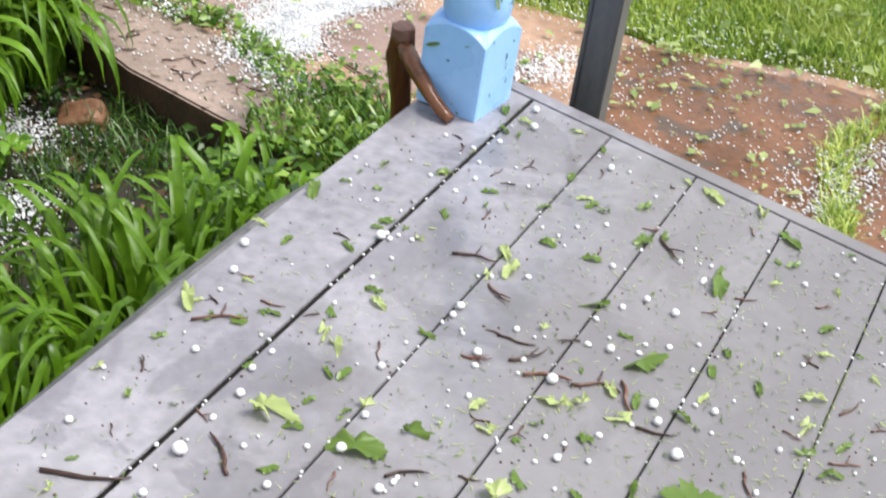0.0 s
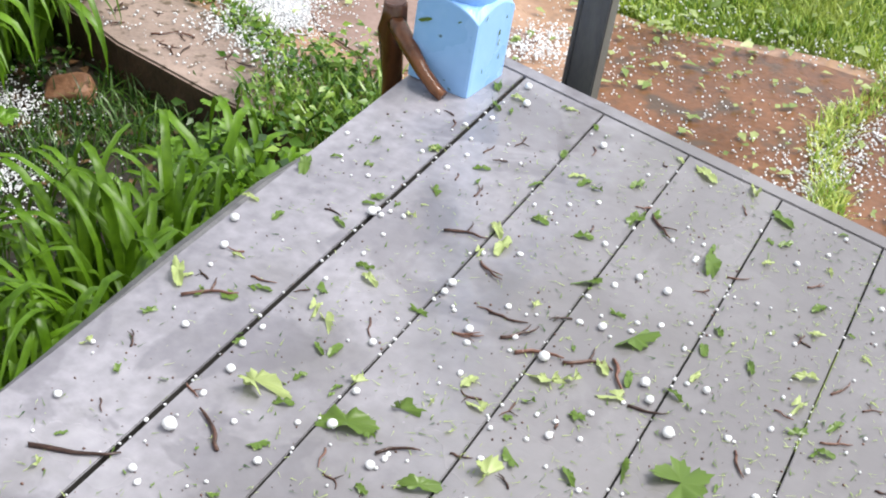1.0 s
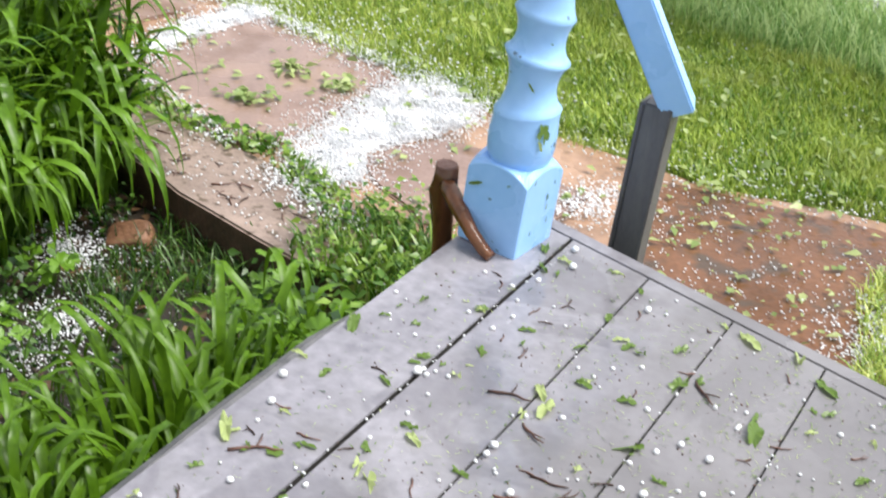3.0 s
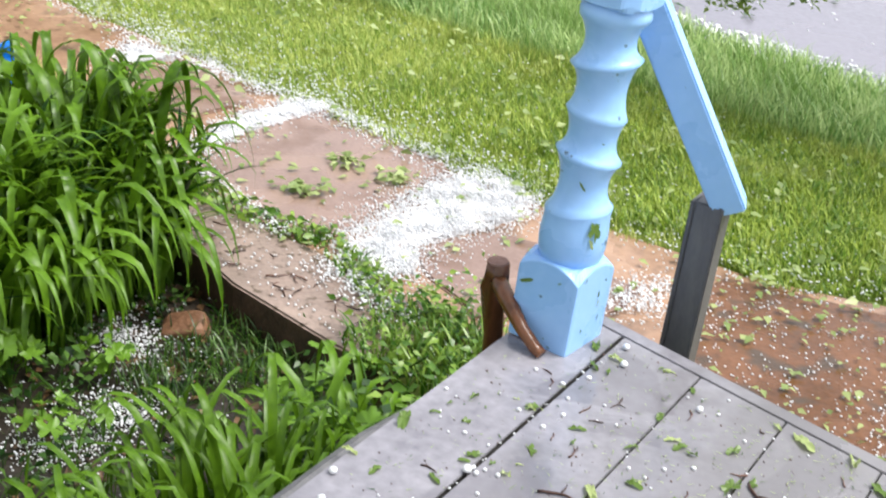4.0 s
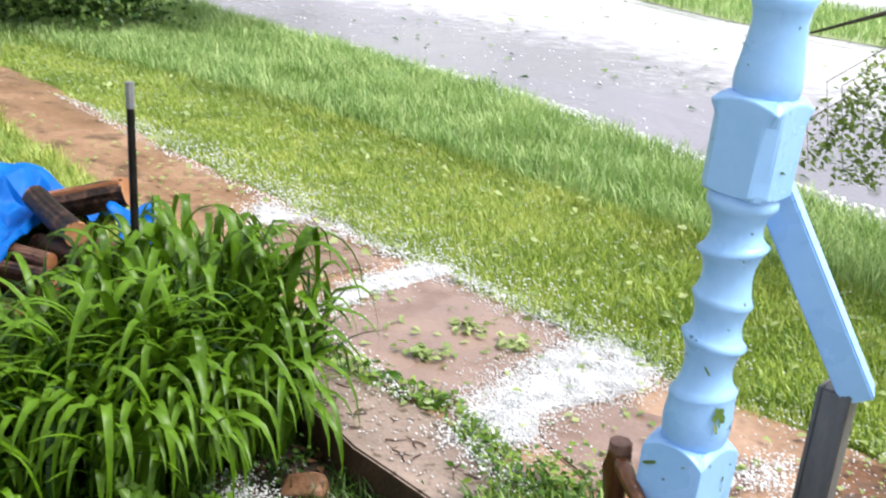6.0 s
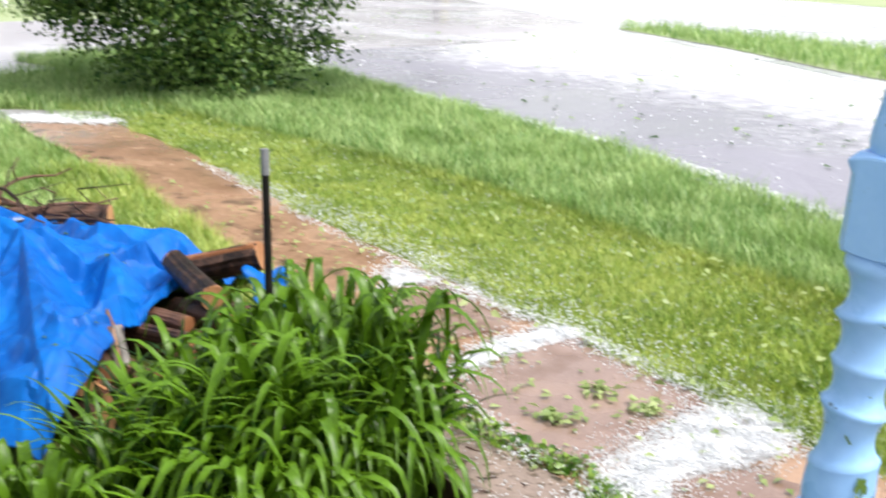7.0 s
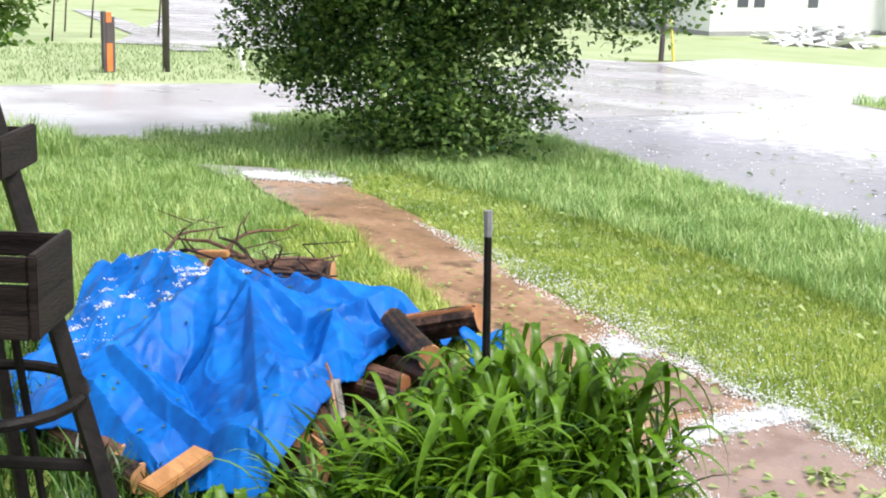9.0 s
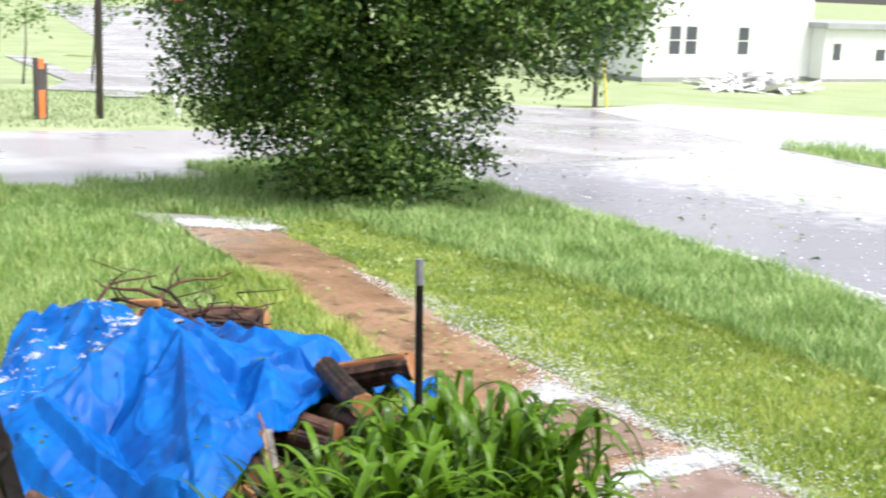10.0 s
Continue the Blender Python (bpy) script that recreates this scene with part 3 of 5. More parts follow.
rail_end, rail_top = Vector((0.095, 0.200, 0.275)), Vector((-0.070, 0.0, 0.715))
newel = thing("newel_post", "leaning grey painted newel post of the porch steps", "newel post")
nb, nt = Vector((0.025, 0.195, -0.78)), Vector((0.0725, 0.2027, 0.257))
nm = look(nb, nt) @ Matrix.Rotation(radians(8), 4, "Z")
part("shaft", boxed((-0.03, -0.03, -(nt - nb).length), (0.03, 0.03, 0), nm, 0.003), GREY_PAINT, newel)
part("face_board", boxed((-0.031, 0.0305, -(nt - nb).length), (0.031, 0.040, -0.02), nm, 0.002), GREY_PAINT, newel)
handrail = thing("handrail", "pale blue painted sloping wooden handrail", "handrail")
hm = look(rail_top, rail_end) @ Matrix.Rotation(radians(-32), 4, "Z")
part("rail_board", boxed((-0.026, -0.034, -(rail_end - rail_top).length - 0.03), (0.026, 0.034, 0.02), hm, 0.004), BLUE_PAINT, handrail)

fork = thing("forked_branch", "wet brown forked branch leaning on the porch corner", "branch")
bm = bmesh.new()
tube(bm, [(-0.262, -0.07, -0.74), (-0.26, -0.075, -0.35), (-0.256, -0.085, -0.05), (-0.254, -0.094, 0.03), (-0.253, -0.098, 0.07), (-0.251, -0.102, 0.10), (-0.250, -0.104, 0.127)], [0.022, 0.02, 0.021, 0.0255, 0.029, 0.0255, 0.0245], 16, 0.3)
part("stem", bm, BRANCH, fork, smooth=True)
bm = bmesh.new()
tube(bm, [(-0.252, -0.102, 0.092), (-0.226, -0.126, 0.086), (-0.185, -0.152, 0.066), (-0.142, -0.174, 0.038), (-0.105, -0.186, 0.016), (-0.088, -0.190, 0.010)], [0.018, 0.018, 0.0155, 0.014, 0.013, 0.011], 12, 0.2)
part("side_limb", bm, BRANCH, fork, smooth=True)
part("cut_end", tube(bmesh.new(), [(-0.250, -0.104, 0.126), (-0.250, -0.1042, 0.129)], [0.0225, 0.021], 14), TWIG, fork)

# house wall and porch roof behind and over the camera
tagged(part("wall_house", boxed((-0.5, -3.3, -0.9), (6, -3.0, 3.0)), WHITE_SIDING), "white house wall behind the porch", "", "", "structure")

# ---- woodpile under the tarp ----
def log(p0, p1, r, label="cut firewood log with dark bark", splitted=False, material=None):
    p0, p1 = Vector(p0), Vector(p1)
    t = thing("firewood_log", label, "log", "woodpile logs")
    d = (p1 - p0).normalized()
    side = d.orthogonal().normalized()
    over = d.cross(side)
    sides, rings, bm = 26, 7, bmesh.new()
    seed = p0 * 13
    grid = []
    for i in range(rings):
        c = p0.lerp(p1, i / (rings - 1)) + side * r * 0.08 * noise.noise(seed + Vector((i * 0.5, 0, 0)))
        row = []
        for k in range(sides):
            a = 2 * math.pi * k / sides
            e = Vector((math.cos(a), math.sin(a), 0))
            lump = 1 + 0.13 * noise.noise(seed + e * 1.3) + 0.10 * noise.noise(seed + e * 5 + Vector((0, 0, i * 0.25))) + 0.05 * (k % 2) * (0 < i < rings - 1)
            row.append(bm.verts.new(c + (side * e.x + over * e.y) * r * lump))
        grid.append(row)
    for lo, hi in zip(grid, grid[1:]):
        for k in range(sides):
            bm.faces.new((lo[k], lo[(k + 1) % sides], hi[(k + 1) % sides], hi[k]))
    pts = [p0, p1]
    part("bark", bm, material or BARK, t)
    d = (p1 - p0).normalized()
    for p, s in ((pts[0], -1), (pts[-1], 1)):
        part("cut_face", tube(bmesh.new(), [p - d * s * 0.01, p + d * s * 0.001], [r * 0.99, r * 0.96], 18, 0.1), CUT, t)
    if splitted:
        m = look(p0.lerp(p1, 0.5), p1)
        part("split_face", boxed((-r * 0.35, r * 0.55, -(p1 - p0).length * 0.47), (r * 0.6, r * 0.98, (p1 - p0).length * 0.47), m, 0.006), CUT, t)
    return t


log((-3.62, 0.93, -0.40), (-3.33, 1.12, -0.30), 0.062, "thick split log with raw reddish face", True)
log((-3.52, 0.80, -0.31), (-3.1, 0.69, -0.34), 0.052, "knotty bark-covered log with a sawn orange end")
log((-3.4, 0.73, -0.47), (-3.03, 0.70, -0.42), 0.047, "bark-covered log with a sawn orange end")
log((-3.5, 0.44, -0.50), (-3.04, 0.53, -0.465), 0.034, "bark-covered log with a sawn orange end")
log((-3.5, 0.53, -0.45), (-3.14, 0.60, -0.44), 0.034)
log((-3.5, 0.56, -0.60), (-3.08, 0.62, -0.57), 0.058)
log((-3.5, 0.74, -0.62), (-3.05, 0.80, -0.60), 0.06)
log((-3.21, 0.305, -0.40), (-3.13, 0.285, -0.54), 0.034, "pale split birch log standing aslant", True, BIRCH)
log((-3.42, 0.28, -0.46), (-3.11, 0.21, -0.54), 0.045)
log((-3.4, 0.36, -0.62), (-3.06, 0.38, -0.62), 0.06)
log((-3.42, 0.16, -0.52), (-3.07, 0.08, -0.535), 0.042, "split log with raw reddish grain", True)
log((-3.36, 0.20, -0.60), (-3.02, 0.17, -0.605), 0.045, "split log with raw reddish grain", True)
log((-3.35, 0.06, -0.66), (-3.0, 0.12, -0.68), 0.058)
log((-3.3, 0.25, -0.70), (-2.95, 0.30, -0.70), 0.05)
log((-3.0, -0.18, -0.75), (-2.995, -0.178, -0.60), 0.024, "short dark stub standing in the leaves")
log((-3.6, 0.95, -0.60), (-3.2, 1.02, -0.62), 0.075)
log((-3.6, 1.12, -0.64), (-3.3, 1.22, -0.66), 0.07)
log((-3.9, -0.5, -0.66), (-3.5, -0.4, -0.68), 0.08, "dark wet log under the tarp edge")
log((-3.6, -0.52, -0.69), (-3.35, -0.42, -0.69), 0.06, "dark wet log under the tarp edge")
log((-5.55, 0.95, -0.60), (-5.05, 1.46, -0.565), 0.082, "squared old log with a red-brown sawn end")
log((-5.5, 0.8, -0.68), (-5.2, 1.3, -0.67), 0.06)
log((-5.2, 1.5, -0.68), (-4.93, 1.59, -0.66), 0.045, "small round log with a sawn end")
log((-2.98, 1.02, -0.7), (-2.7, 1.12, -0.7), 0.05)

splinter = boxed((-0.014, -0.006, 0), (0.014, 0.006, 0.085), pose(-3.215, 0.306, -0.41, 8, -22, 30), 0.004)
for v in splinter.verts:
    if v.co.z > -0.36:
        v.co.x, v.co.y = v.co.x * 0.35 - 3.237 * 0.65, v.co.y * 0.35 + 0.302 * 0.65
tagged(part("splinter", splinter, PLANK), "torn orange splinter at the birch log's end", "firewood")
for p, q, w, label in (((-3.14, -0.49, -0.64), (-3.2, -0.24, -0.57), 0.052, "orange split plank on the pile's edge"), ((-6.1, 0.62, -0.73), (-5.95, 0.78, -0.60), 0.03, "orange split wood behind the tarp"), ((-5.75, 0.98, -0.54), (-5.6, 1.1, -0.52), 0.03, "orange split wood behind the tarp")):
    p, q = Vector(p), Vector(q)
    bm = boxed((-w, -0.02, -(q - p).length), (w, 0.02, 0), look(p, q), 0.006)
    tagged(part("split_plank", bm, PLANK), label, "firewood", "split planks")

# dead boughs lying over the far end of the pile
rb = random.Random(4)
for k in range(15):
    p = Vector((-6.0 + rb.uniform(0, 0.9), 0.6 + rb.uniform(0, 0.8), -0.62))
    a = rb.uniform(0, 6.28)
    pts = []
    for i in range(7):
        pts.append(p.copy())
        a += rb.uniform(-0.5, 0.5)
        p = p + Vector((math.cos(a), math.sin(a), 0)) * 0.12 + Vector((0, 0, (0.07, 0.06, 0.03, 0.0, -0.02, 0.02)[min(i, 5)] * rb.uniform(0.3, 1.4)))
    bm = tube(bmesh.new(), pts, [0.017 - 0.0021 * i for i in range(7)], 6, 0.3)
    q = pts[3]
    tube(bm, [q, q + Vector((rb.uniform(-0.1, 0.1), rb.uniform(-0.1, 0.1), 0.08)), q + Vector((rb.uniform(-0.2, 0.2), rb.uniform(-0.2, 0.2), 0.14))], [0.006, 0.005, 0.002], 5)
    tagged(part("dead_bough", bm, BARK, smooth=True), "crooked dead bough lying over the woodpile", "branch", "boughs on the woodpile")

# crests that hold the tarp up: two ends, each with its height over the yard
CRESTS = (((-4.28, 0.36, 0.50), (-4.0, 0.38, 0.48)), ((-4.0, 0.38, 0.48), (-3.92, 0.92, 0.46)), ((-3.92, 0.92, 0.44), (-4.02, 1.70, 0.08)), ((-4.0, 0.38, 0.46), (-3.86, 0.71, 0.36)), ((-3.86, 0.71, 0.35), (-3.5, 1.0, 0.30)),
          ((-4.28, 0.36, 0.49), (-4.09, -0.33, 0.28)), ((-4.05, -0.33, 0.30), (-3.85, -0.30, 0.33)), ((-3.85, -0.30, 0.33), (-3.1, -0.14, 0.11)), ((-4.0, 0.38, 0.47), (-3.12, 0.05, 0.31)), ((-3.62, 0.92, 0.36), (-3.1, 0.02, 0.33)), ((-3.75, 0.62, 0.40), (-3.5, 0.55, 0.38)), ((-3.86, 0.8, 0.38), (-3.72, 1.32, 0.26)),
          ((-4.35, 0.42, 0.42), (-5.05, 0.48, 0.44)), ((-5.05, 0.48, 0.46), (-5.7, 0.25, 0.26)), ((-4.11, 1.1, 0.36), (-5.3, 0.95, 0.28)), ((-5.1, 0.4, 0.40), (-5.0, -0.1, 0.16)), ((-4.73, 0.15, 0.36), (-4.55, -0.4, 0.18)))


# creases pressed into the sheet, in plan
FOLDS = (((-4.28, 0.36), (-4.14, 0.05), (-4.02, -0.21), (-3.91, -0.4)),
         ((-4.28, 0.36), (-4.05, 0.42), (-3.66, 0.59), (-3.56, 0.88)),
         ((-3.9, -0.31), (-3.58, -0.26), (-3.3, -0.18), (-3.1, -0.14)),
         ((-4.05, 0.4), (-3.64, 0.2), (-3.31, 0.03), (-2.99, -0.11)),
         ((-3.66, 0.59), (-3.42, 0.36), (-3.27, 0.06)),
         ((-3.27, 0.06), (-3.24, 0.2), (-3.31, 0.41)),
         ((-3.56, 0.88), (-3.32, 0.54)),
         ((-3.76, -0.43), (-3.37, -0.38)),
         ((-4.05, 0.42), (-3.81, 0.07), (-3.7, -0.2)),
         ((-4.06, 0.72), (-3.8, 0.84), (-3.8, 1.02), (-3.47, 1.02)))


def tarp_mesh():
    n, m = 280, 226
    near, right, back, left = (Vector(p) for p in ((-2.86, -0.22), (-4.02, 1.78), (-6.05, 0.75), (-4.35, -0.78)))
    u, v = np.meshgrid(np.linspace(0, 1, n + 1), np.linspace(0, 1, m + 1), indexing="ij")
    P = np.stack([(near[k] * (1 - u) + right[k] * u) * (1 - v) + (left[k] * (1 - u) + back[k] * u) * v for k in (0, 1)], -1)
    wob = np.array([[noise.noise(Vector((a * 5, b * 5, 3))) for a, b in zip(x, y)] for x, y in zip(u, v)])
    P += wob[..., None] * 0.06
    # the sheet hangs taut between the crests
    h = np.full(u.shape, 0.03)
    for (ax, ay, az), (bx_, by_, bz_) in CRESTS:
        d = np.array([bx_ - ax, by_ - ay])
        t = np.clip(((P - (ax, ay)) @ d) / (d @ d), 0, 1)
        near_p = np.array([ax, ay]) + t[..., None] * d
        dist = np.hypot(*np.moveaxis(P - near_p, -1, 0))
        h = np.maximum(h, az + (bz_ - az) * t - np.minimum(0.62 * dist + 0.35 * np.maximum(dist - 0.2, 0), 0.9))
    for k in range(1):
        e = np.pad(h, 1, mode="edge")
        h = (e[:-2, 1:-1] + e[2:, 1:-1] + e[1:-1, :-2] + e[1:-1, 2:] + 2 * h) / 6
    for i in range(n + 1):
        for j in range(m + 1):
            p = Vector((P[i, j, 0], P[i, j, 1], 0))
            # a few long tight folds, slack rolls and faint crumples
            q1 = Vector((p.x * 1.1 + p.y * 2.4, p.y * 0.7 - p.x * 0.6, 8))
            f1 = 1 - min(1, abs(noise.noise(q1 * 1.2)) * 5.0)
            q2 = Vector((p.x * 3.2 - p.y * 0.8, p.y * 1.2 + p.x * 0.9, 21))
            f2 = 1 - min(1, abs(noise.noise(q2)) * 5.5)
            f3 = 1 - min(1, abs(noise.noise(Vector((p.x * 6 + p.y * 4, p.y * 6 - p.x * 3, 5)))) * 5)
            h[i, j] += 0.022 * f1 + 0.016 * f2 + 0.010 * f3 + 0.025 * noise.noise(p * 1.9) + 0.006 * noise.noise(p * 7)
            if p.x < -4.5:
                h[i, j] -= 0.034 * abs(math.sin(p.y * 13 + p.x * 9 + 3 * noise.noise(p * 3))) * min(1, (-4.5 - p.x) * 4)
    crease = np.zeros(h.shape)
    for fold in FOLDS:
        for a, b in zip(fold, fold[1:]):
            a, d = np.array(a), np.array(b) - a
            t = np.clip(((P - a) @ d) / (d @ d), 0, 1)
            off = P - (a + t[..., None] * d)
            r = np.hypot(off[..., 0], off[..., 1])
            across = np.sign(off[..., 0] * d[1] - off[..., 1] * d[0])
            # steep on the side towards the house, slack on the other
            width = np.where(across > 0, 0.05, 0.17)
            crease = np.maximum(crease, 0.062 * np.clip(1 - r / width, 0, 1))
    # tight straight wrinkles running down from the crests
    r = random.Random(12)
    for k in range(100):
        a = np.array((r.uniform(-4.9, -3.0), r.uniform(-0.6, 1.5)))
        away = a - (-4.1, 0.45)
        heading = math.atan2(away[1], away[0]) + r.gauss(0, 0.5 if k % 3 else 1.4)
        length, size = r.uniform(0.12, 0.55), r.uniform(0.004, 0.011)
        d = np.array((math.cos(heading), math.sin(heading)))
        along = (P - a) @ d
        side = (P - a) @ np.array((-d[1], d[0])) + 0.03 * np.sin(along * 5 + k)
        fade = np.clip(1 - np.abs(along / length), 0, 1) ** 0.6
        wide = np.where(side > 0, 0.022, 0.075) * (0.5 + length)
        crease = crease + size * fade * np.clip(1 - np.abs(side) / wide, 0, 1)
    h = h + crease
    V = np.concatenate([P, (np.maximum(h, 0.015) - H)[..., None]], -1)
    a = (np.arange(n)[:, None] * (m + 1) + np.arange(m)[None]).ravel()
    return fast_mesh("tarp", V.reshape(-1, 3), np.stack([a, a + m + 1, a + m + 2, a + 1], -1)), V


me, TV = tarp_mesh()
me.shade_smooth()
me.set_sharp_from_angle(angle=radians(20))
tarp = place("tarp", me, TARP)
solid = tarp.modifiers.new("thickness", "SOLIDIFY")
solid.thickness = 0.004
tagged(tarp, "crumpled bright blue tarp draped over a woodpile, hail in its folds", "tarp")


flap_n, flap_m = 22, 16
FV = []
for i in range(flap_n + 1):
    for j in range(flap_m + 1):
        a, b = i / flap_n, j / flap_m
        p = Vector((-3.30 + 0.10 * b, 0.98 + 0.24 * a, -0.33 - 0.05 * a - 0.24 * b))
        crumple = noise.noise(p * 14) * 0.03 + 0.03 * abs(noise.noise(p * 9 + Vector((3, 1, 7))))
        FV.append(p + Vector((crumple, 0.6 * crumple, 0.02 * math.sin(a * 9))))
me = mesh("corner_flap", FV, [(i * (flap_m + 1) + j, (i + 1) * (flap_m + 1) + j, (i + 1) * (flap_m + 1) + j + 1, i * (flap_m + 1) + j + 1) for i in range(flap_n) for j in range(flap_m)])
flap = place("corner_flap", me, TARP, tarp, "crumpled loose corner of the tarp", True)
flap.modifiers.new("thickness", "SOLIDIFY").thickness = 0.003


def on_tarp(n, i0, i1, j0, j1, flat):
    """Random places on the level parts of a stretch of the tarp."""
    dz = np.hypot(np.diff(TV[..., 2], axis=0)[:, :-1], np.diff(TV[..., 2], axis=1)[:-1])
    ok = np.argwhere(dz[i0:i1, j0:j1] < np.quantile(dz[i0:i1, j0:j1], flat)) + (i0, j0)
    c = ok[rng.integers(0, len(ok), n)]
    s, t = rng.random((2, n, 1))
    g = lambda a, b: TV[c[:, 0] + a, c[:, 1] + b]  # noqa: E731
    return (g(0, 0) * (1 - s) + g(1, 0) * s) * (1 - t) + (g(0, 1) * (1 - s) + g(1, 1) * s) * t


leaves("leaves_on_tarp", on_tarp(110, 8, 270, 8, 214, 1.0) + (0, 0, 0.006), 0.034, FALLEN, tilt=0.12, label="torn leaves scattered on the tarp", category="leaves")
balls("hail_on_tarp", on_tarp(1300, 80, 250, 134, 214, 0.07) + rng.normal(0, 0.014, (1300, 3)) * (1, 1, 0) + (0, 0, 0.004), rng.uniform(0.002, 0.0045, 1300), HAIL, label="white hail gathered in the folds of the tarp")

stake = thing("fence_stake", "thin dark leaning metal stake with a bare grey top", "stake", at=(0, 0, 0))
sb, st = Vector((-2.79, 0.74, -0.75)), Vector((-2.83, 0.735, 0.30))
part("bar", tube(bmesh.new(), [sb, sb.lerp(st, 0.5), st], [0.0155, 0.0155, 0.0145], 8), IRON, stake)
part("bare_top", tube(bmesh.new(), [st.lerp(sb, 0.09), st + Vector((0, 0, 0.003))], [0.0165, 0.0165], 8), GREY_STONE, stake, "bare grey metal top")


# ---- plant stand ----
stand = thing("plant_stand", "dark ladder plant stand with weathered wooden trays", "plant stand")
S = Matrix.Translation((-1.432, -1.653, -0.75)) @ Matrix.Rotation(radians(52), 4, "Z")


def rail_x(x, z):
    return x - 0.33 * (z - 1.4)


for sx in (-0.40, 0.22):
    part("leg", tube(bmesh.new(), [S @ Vector((rail_x(sx, z), -0.2 + 0.17 * z, z)) for z in (-0.02, 0.7, 1.4, 2.1)], [0.02] * 4, 4), IRON, stand)
    part("back_leg", tube(bmesh.new(), [S @ Vector((rail_x(sx, 1.4) - 0.06, 0.34, -0.02)), S @ Vector((rail_x(sx, 2.1) - 0.02, 0.18, 2.1))], [0.016, 0.016], 4), IRON, stand)
for z in (0.62, 0.98, 1.12):
    part("cross_bar", tube(bmesh.new(), [S @ Vector((rail_x(-0.40, z), -0.2 + 0.17 * z, z)), S @ Vector((rail_x(0.22, z), -0.2 + 0.17 * z, z))], [0.012, 0.012], 6), IRON, stand)


def tray(y, z, w, h):
    t = new("tray")
    t.parent = stand
    for k in range(3):
        part("slat", boxed((-w, y - 0.09, z + k * h / 3), (w - 0.1, y - 0.075, z + (k + 1) * h / 3 - 0.006), S, 0.003), STAND_WOOD, t)
        part("slat", boxed((-w, y + 0.075, z + k * h / 3), (w - 0.1, y + 0.09, z + (k + 1) * h / 3 - 0.006), S, 0.003), STAND_WOOD, t)
    part("end_board", boxed((w - 0.1, y - 0.092, z), (w - 0.085, y + 0.092, z + h), S, 0.003), STAND_WOOD, t)
    part("end_board", boxed((-w, y - 0.074, z), (-w + 0.015, y + 0.074, z + h), S, 0.003), STAND_WOOD, t)
    part("bottom_board", boxed((-w + 0.015, y - 0.074, z), (w - 0.1, y + 0.074, z + 0.012), S), STAND_WOOD, t)


tray(-0.09, 1.40, 0.36, 0.14)
tray(0.08, 1.62, 0.25, 0.07)
ringm = bmesh.new()
tube(ringm, [S @ Vector((0.12 + 0.16 * math.cos(a), 0.0 + 0.16 * math.sin(a), 1.24)) for a in np.linspace(0, 2 * math.pi, 25)], [0.011] * 25, 8, cap=False)
part("pot_ring", ringm, IRON, stand)
for k in range(5):
    part("thin_rod", tube(bmesh.new(), [S @ Vector((-0.1 + 0.09 * k, 0.1, 0.3)), S @ Vector((-0.2 + 0.085 * k, 0.06, 1.4))], [0.008, 0.008], 5), IRON, stand)

# ---- daylily clumps ----
def lily_clump(centre, spread, count, height, label, seed, width=0.037):
    """Arching strap leaves, each its own piece, from a few shared shapes."""
    r = random.Random(seed)
    t = thing("daylily_clump", label, "plant", "daylilies")
    shapes = []
    for s in range(24):
        segs, h, out = 11, height * r.uniform(0.7, 1.2), height * r.uniform(0.4, 0.9)
        w, twist = width * r.uniform(0.7, 1.25), r.uniform(-0.5, 0.5)
        first, last = radians(r.uniform(74, 88)), radians(r.uniform(-86, -35))
        ang = [first + (last - first) * (i / segs) ** r.uniform(1.2, 1.9) for i in range(segs + 1)]
        arc = np.array([(0, 0)] + [(math.cos(q), math.sin(q)) for q in ang[1:]]).cumsum(0)
        arc *= (out / arc[:, 0].max(), h / arc[:, 1].max())
        V, F = [], []
        for i in range(segs + 1):
            u = i / segs
            x, z = arc[i]
            ww = w * min(1, 0.6 + u) * max(0.03, 1 - u ** 4) / 2
            y = 0.05 * twist * u
            V += [(x, y - ww, z + ww * 0.45), (x, y, z), (x, y + ww, z + ww * 0.45)]
            if i:
                b = 3 * i
                F += [(b - 3, b - 2, b + 1, b), (b - 2, b - 1, b + 2, b + 1)]
        me = mesh("leaf_shape", V, F)
        me.materials.append(LILY)
        me.shade_smooth()
        shapes.append(me)
    for k in range(count):
        a, d = r.uniform(0, 2 * math.pi), math.sqrt(r.random())
        x, y = centre[0] + spread[0] * d * math.cos(a), centre[1] + spread[1] * d * math.sin(a)
        ob = new("leaf", shapes[k % 24])
        ob.parent = t
        head = a + r.gauss(0, 0.75)
        ob.matrix_basis = pose(x, y, float(ground_z(x, y)) - 0.01, 0, 0, math.degrees(head)) @ Matrix.Rotation(r.gauss(0, 0.12), 4, "Y") @ Matrix.Scale(r.uniform(0.75, 1.15), 4)
    return t


lily_clump((-2.38, 0.68), (0.40, 0.34), 300, 0.45, "dense arching green daylily clump by the woodpile", 1)
lily_clump((-2.29, 0.27), (0.34, 0.30), 300, 0.38, "dense wet daylily leaves beside the woodpile", 2)
lily_clump((-2.42, -0.45), (0.34, 0.26), 200, 0.21, "bright daylily leaves in front of the woodpile", 3)
lily_clump((-2.75, 1.0), (0.22, 0.2), 120, 0.4, "daylily leaves round the metal stake", 4)
lily_clump((-0.66, -0.42), (0.24, 0.30), 300, 0.42, "wet daylily leaves along the porch edge", 5, 0.02)
lily_clump((-0.62, -1.0), (0.22, 0.34), 300, 0.45, "wet daylily leaves along the porch edge", 6, 0.02)
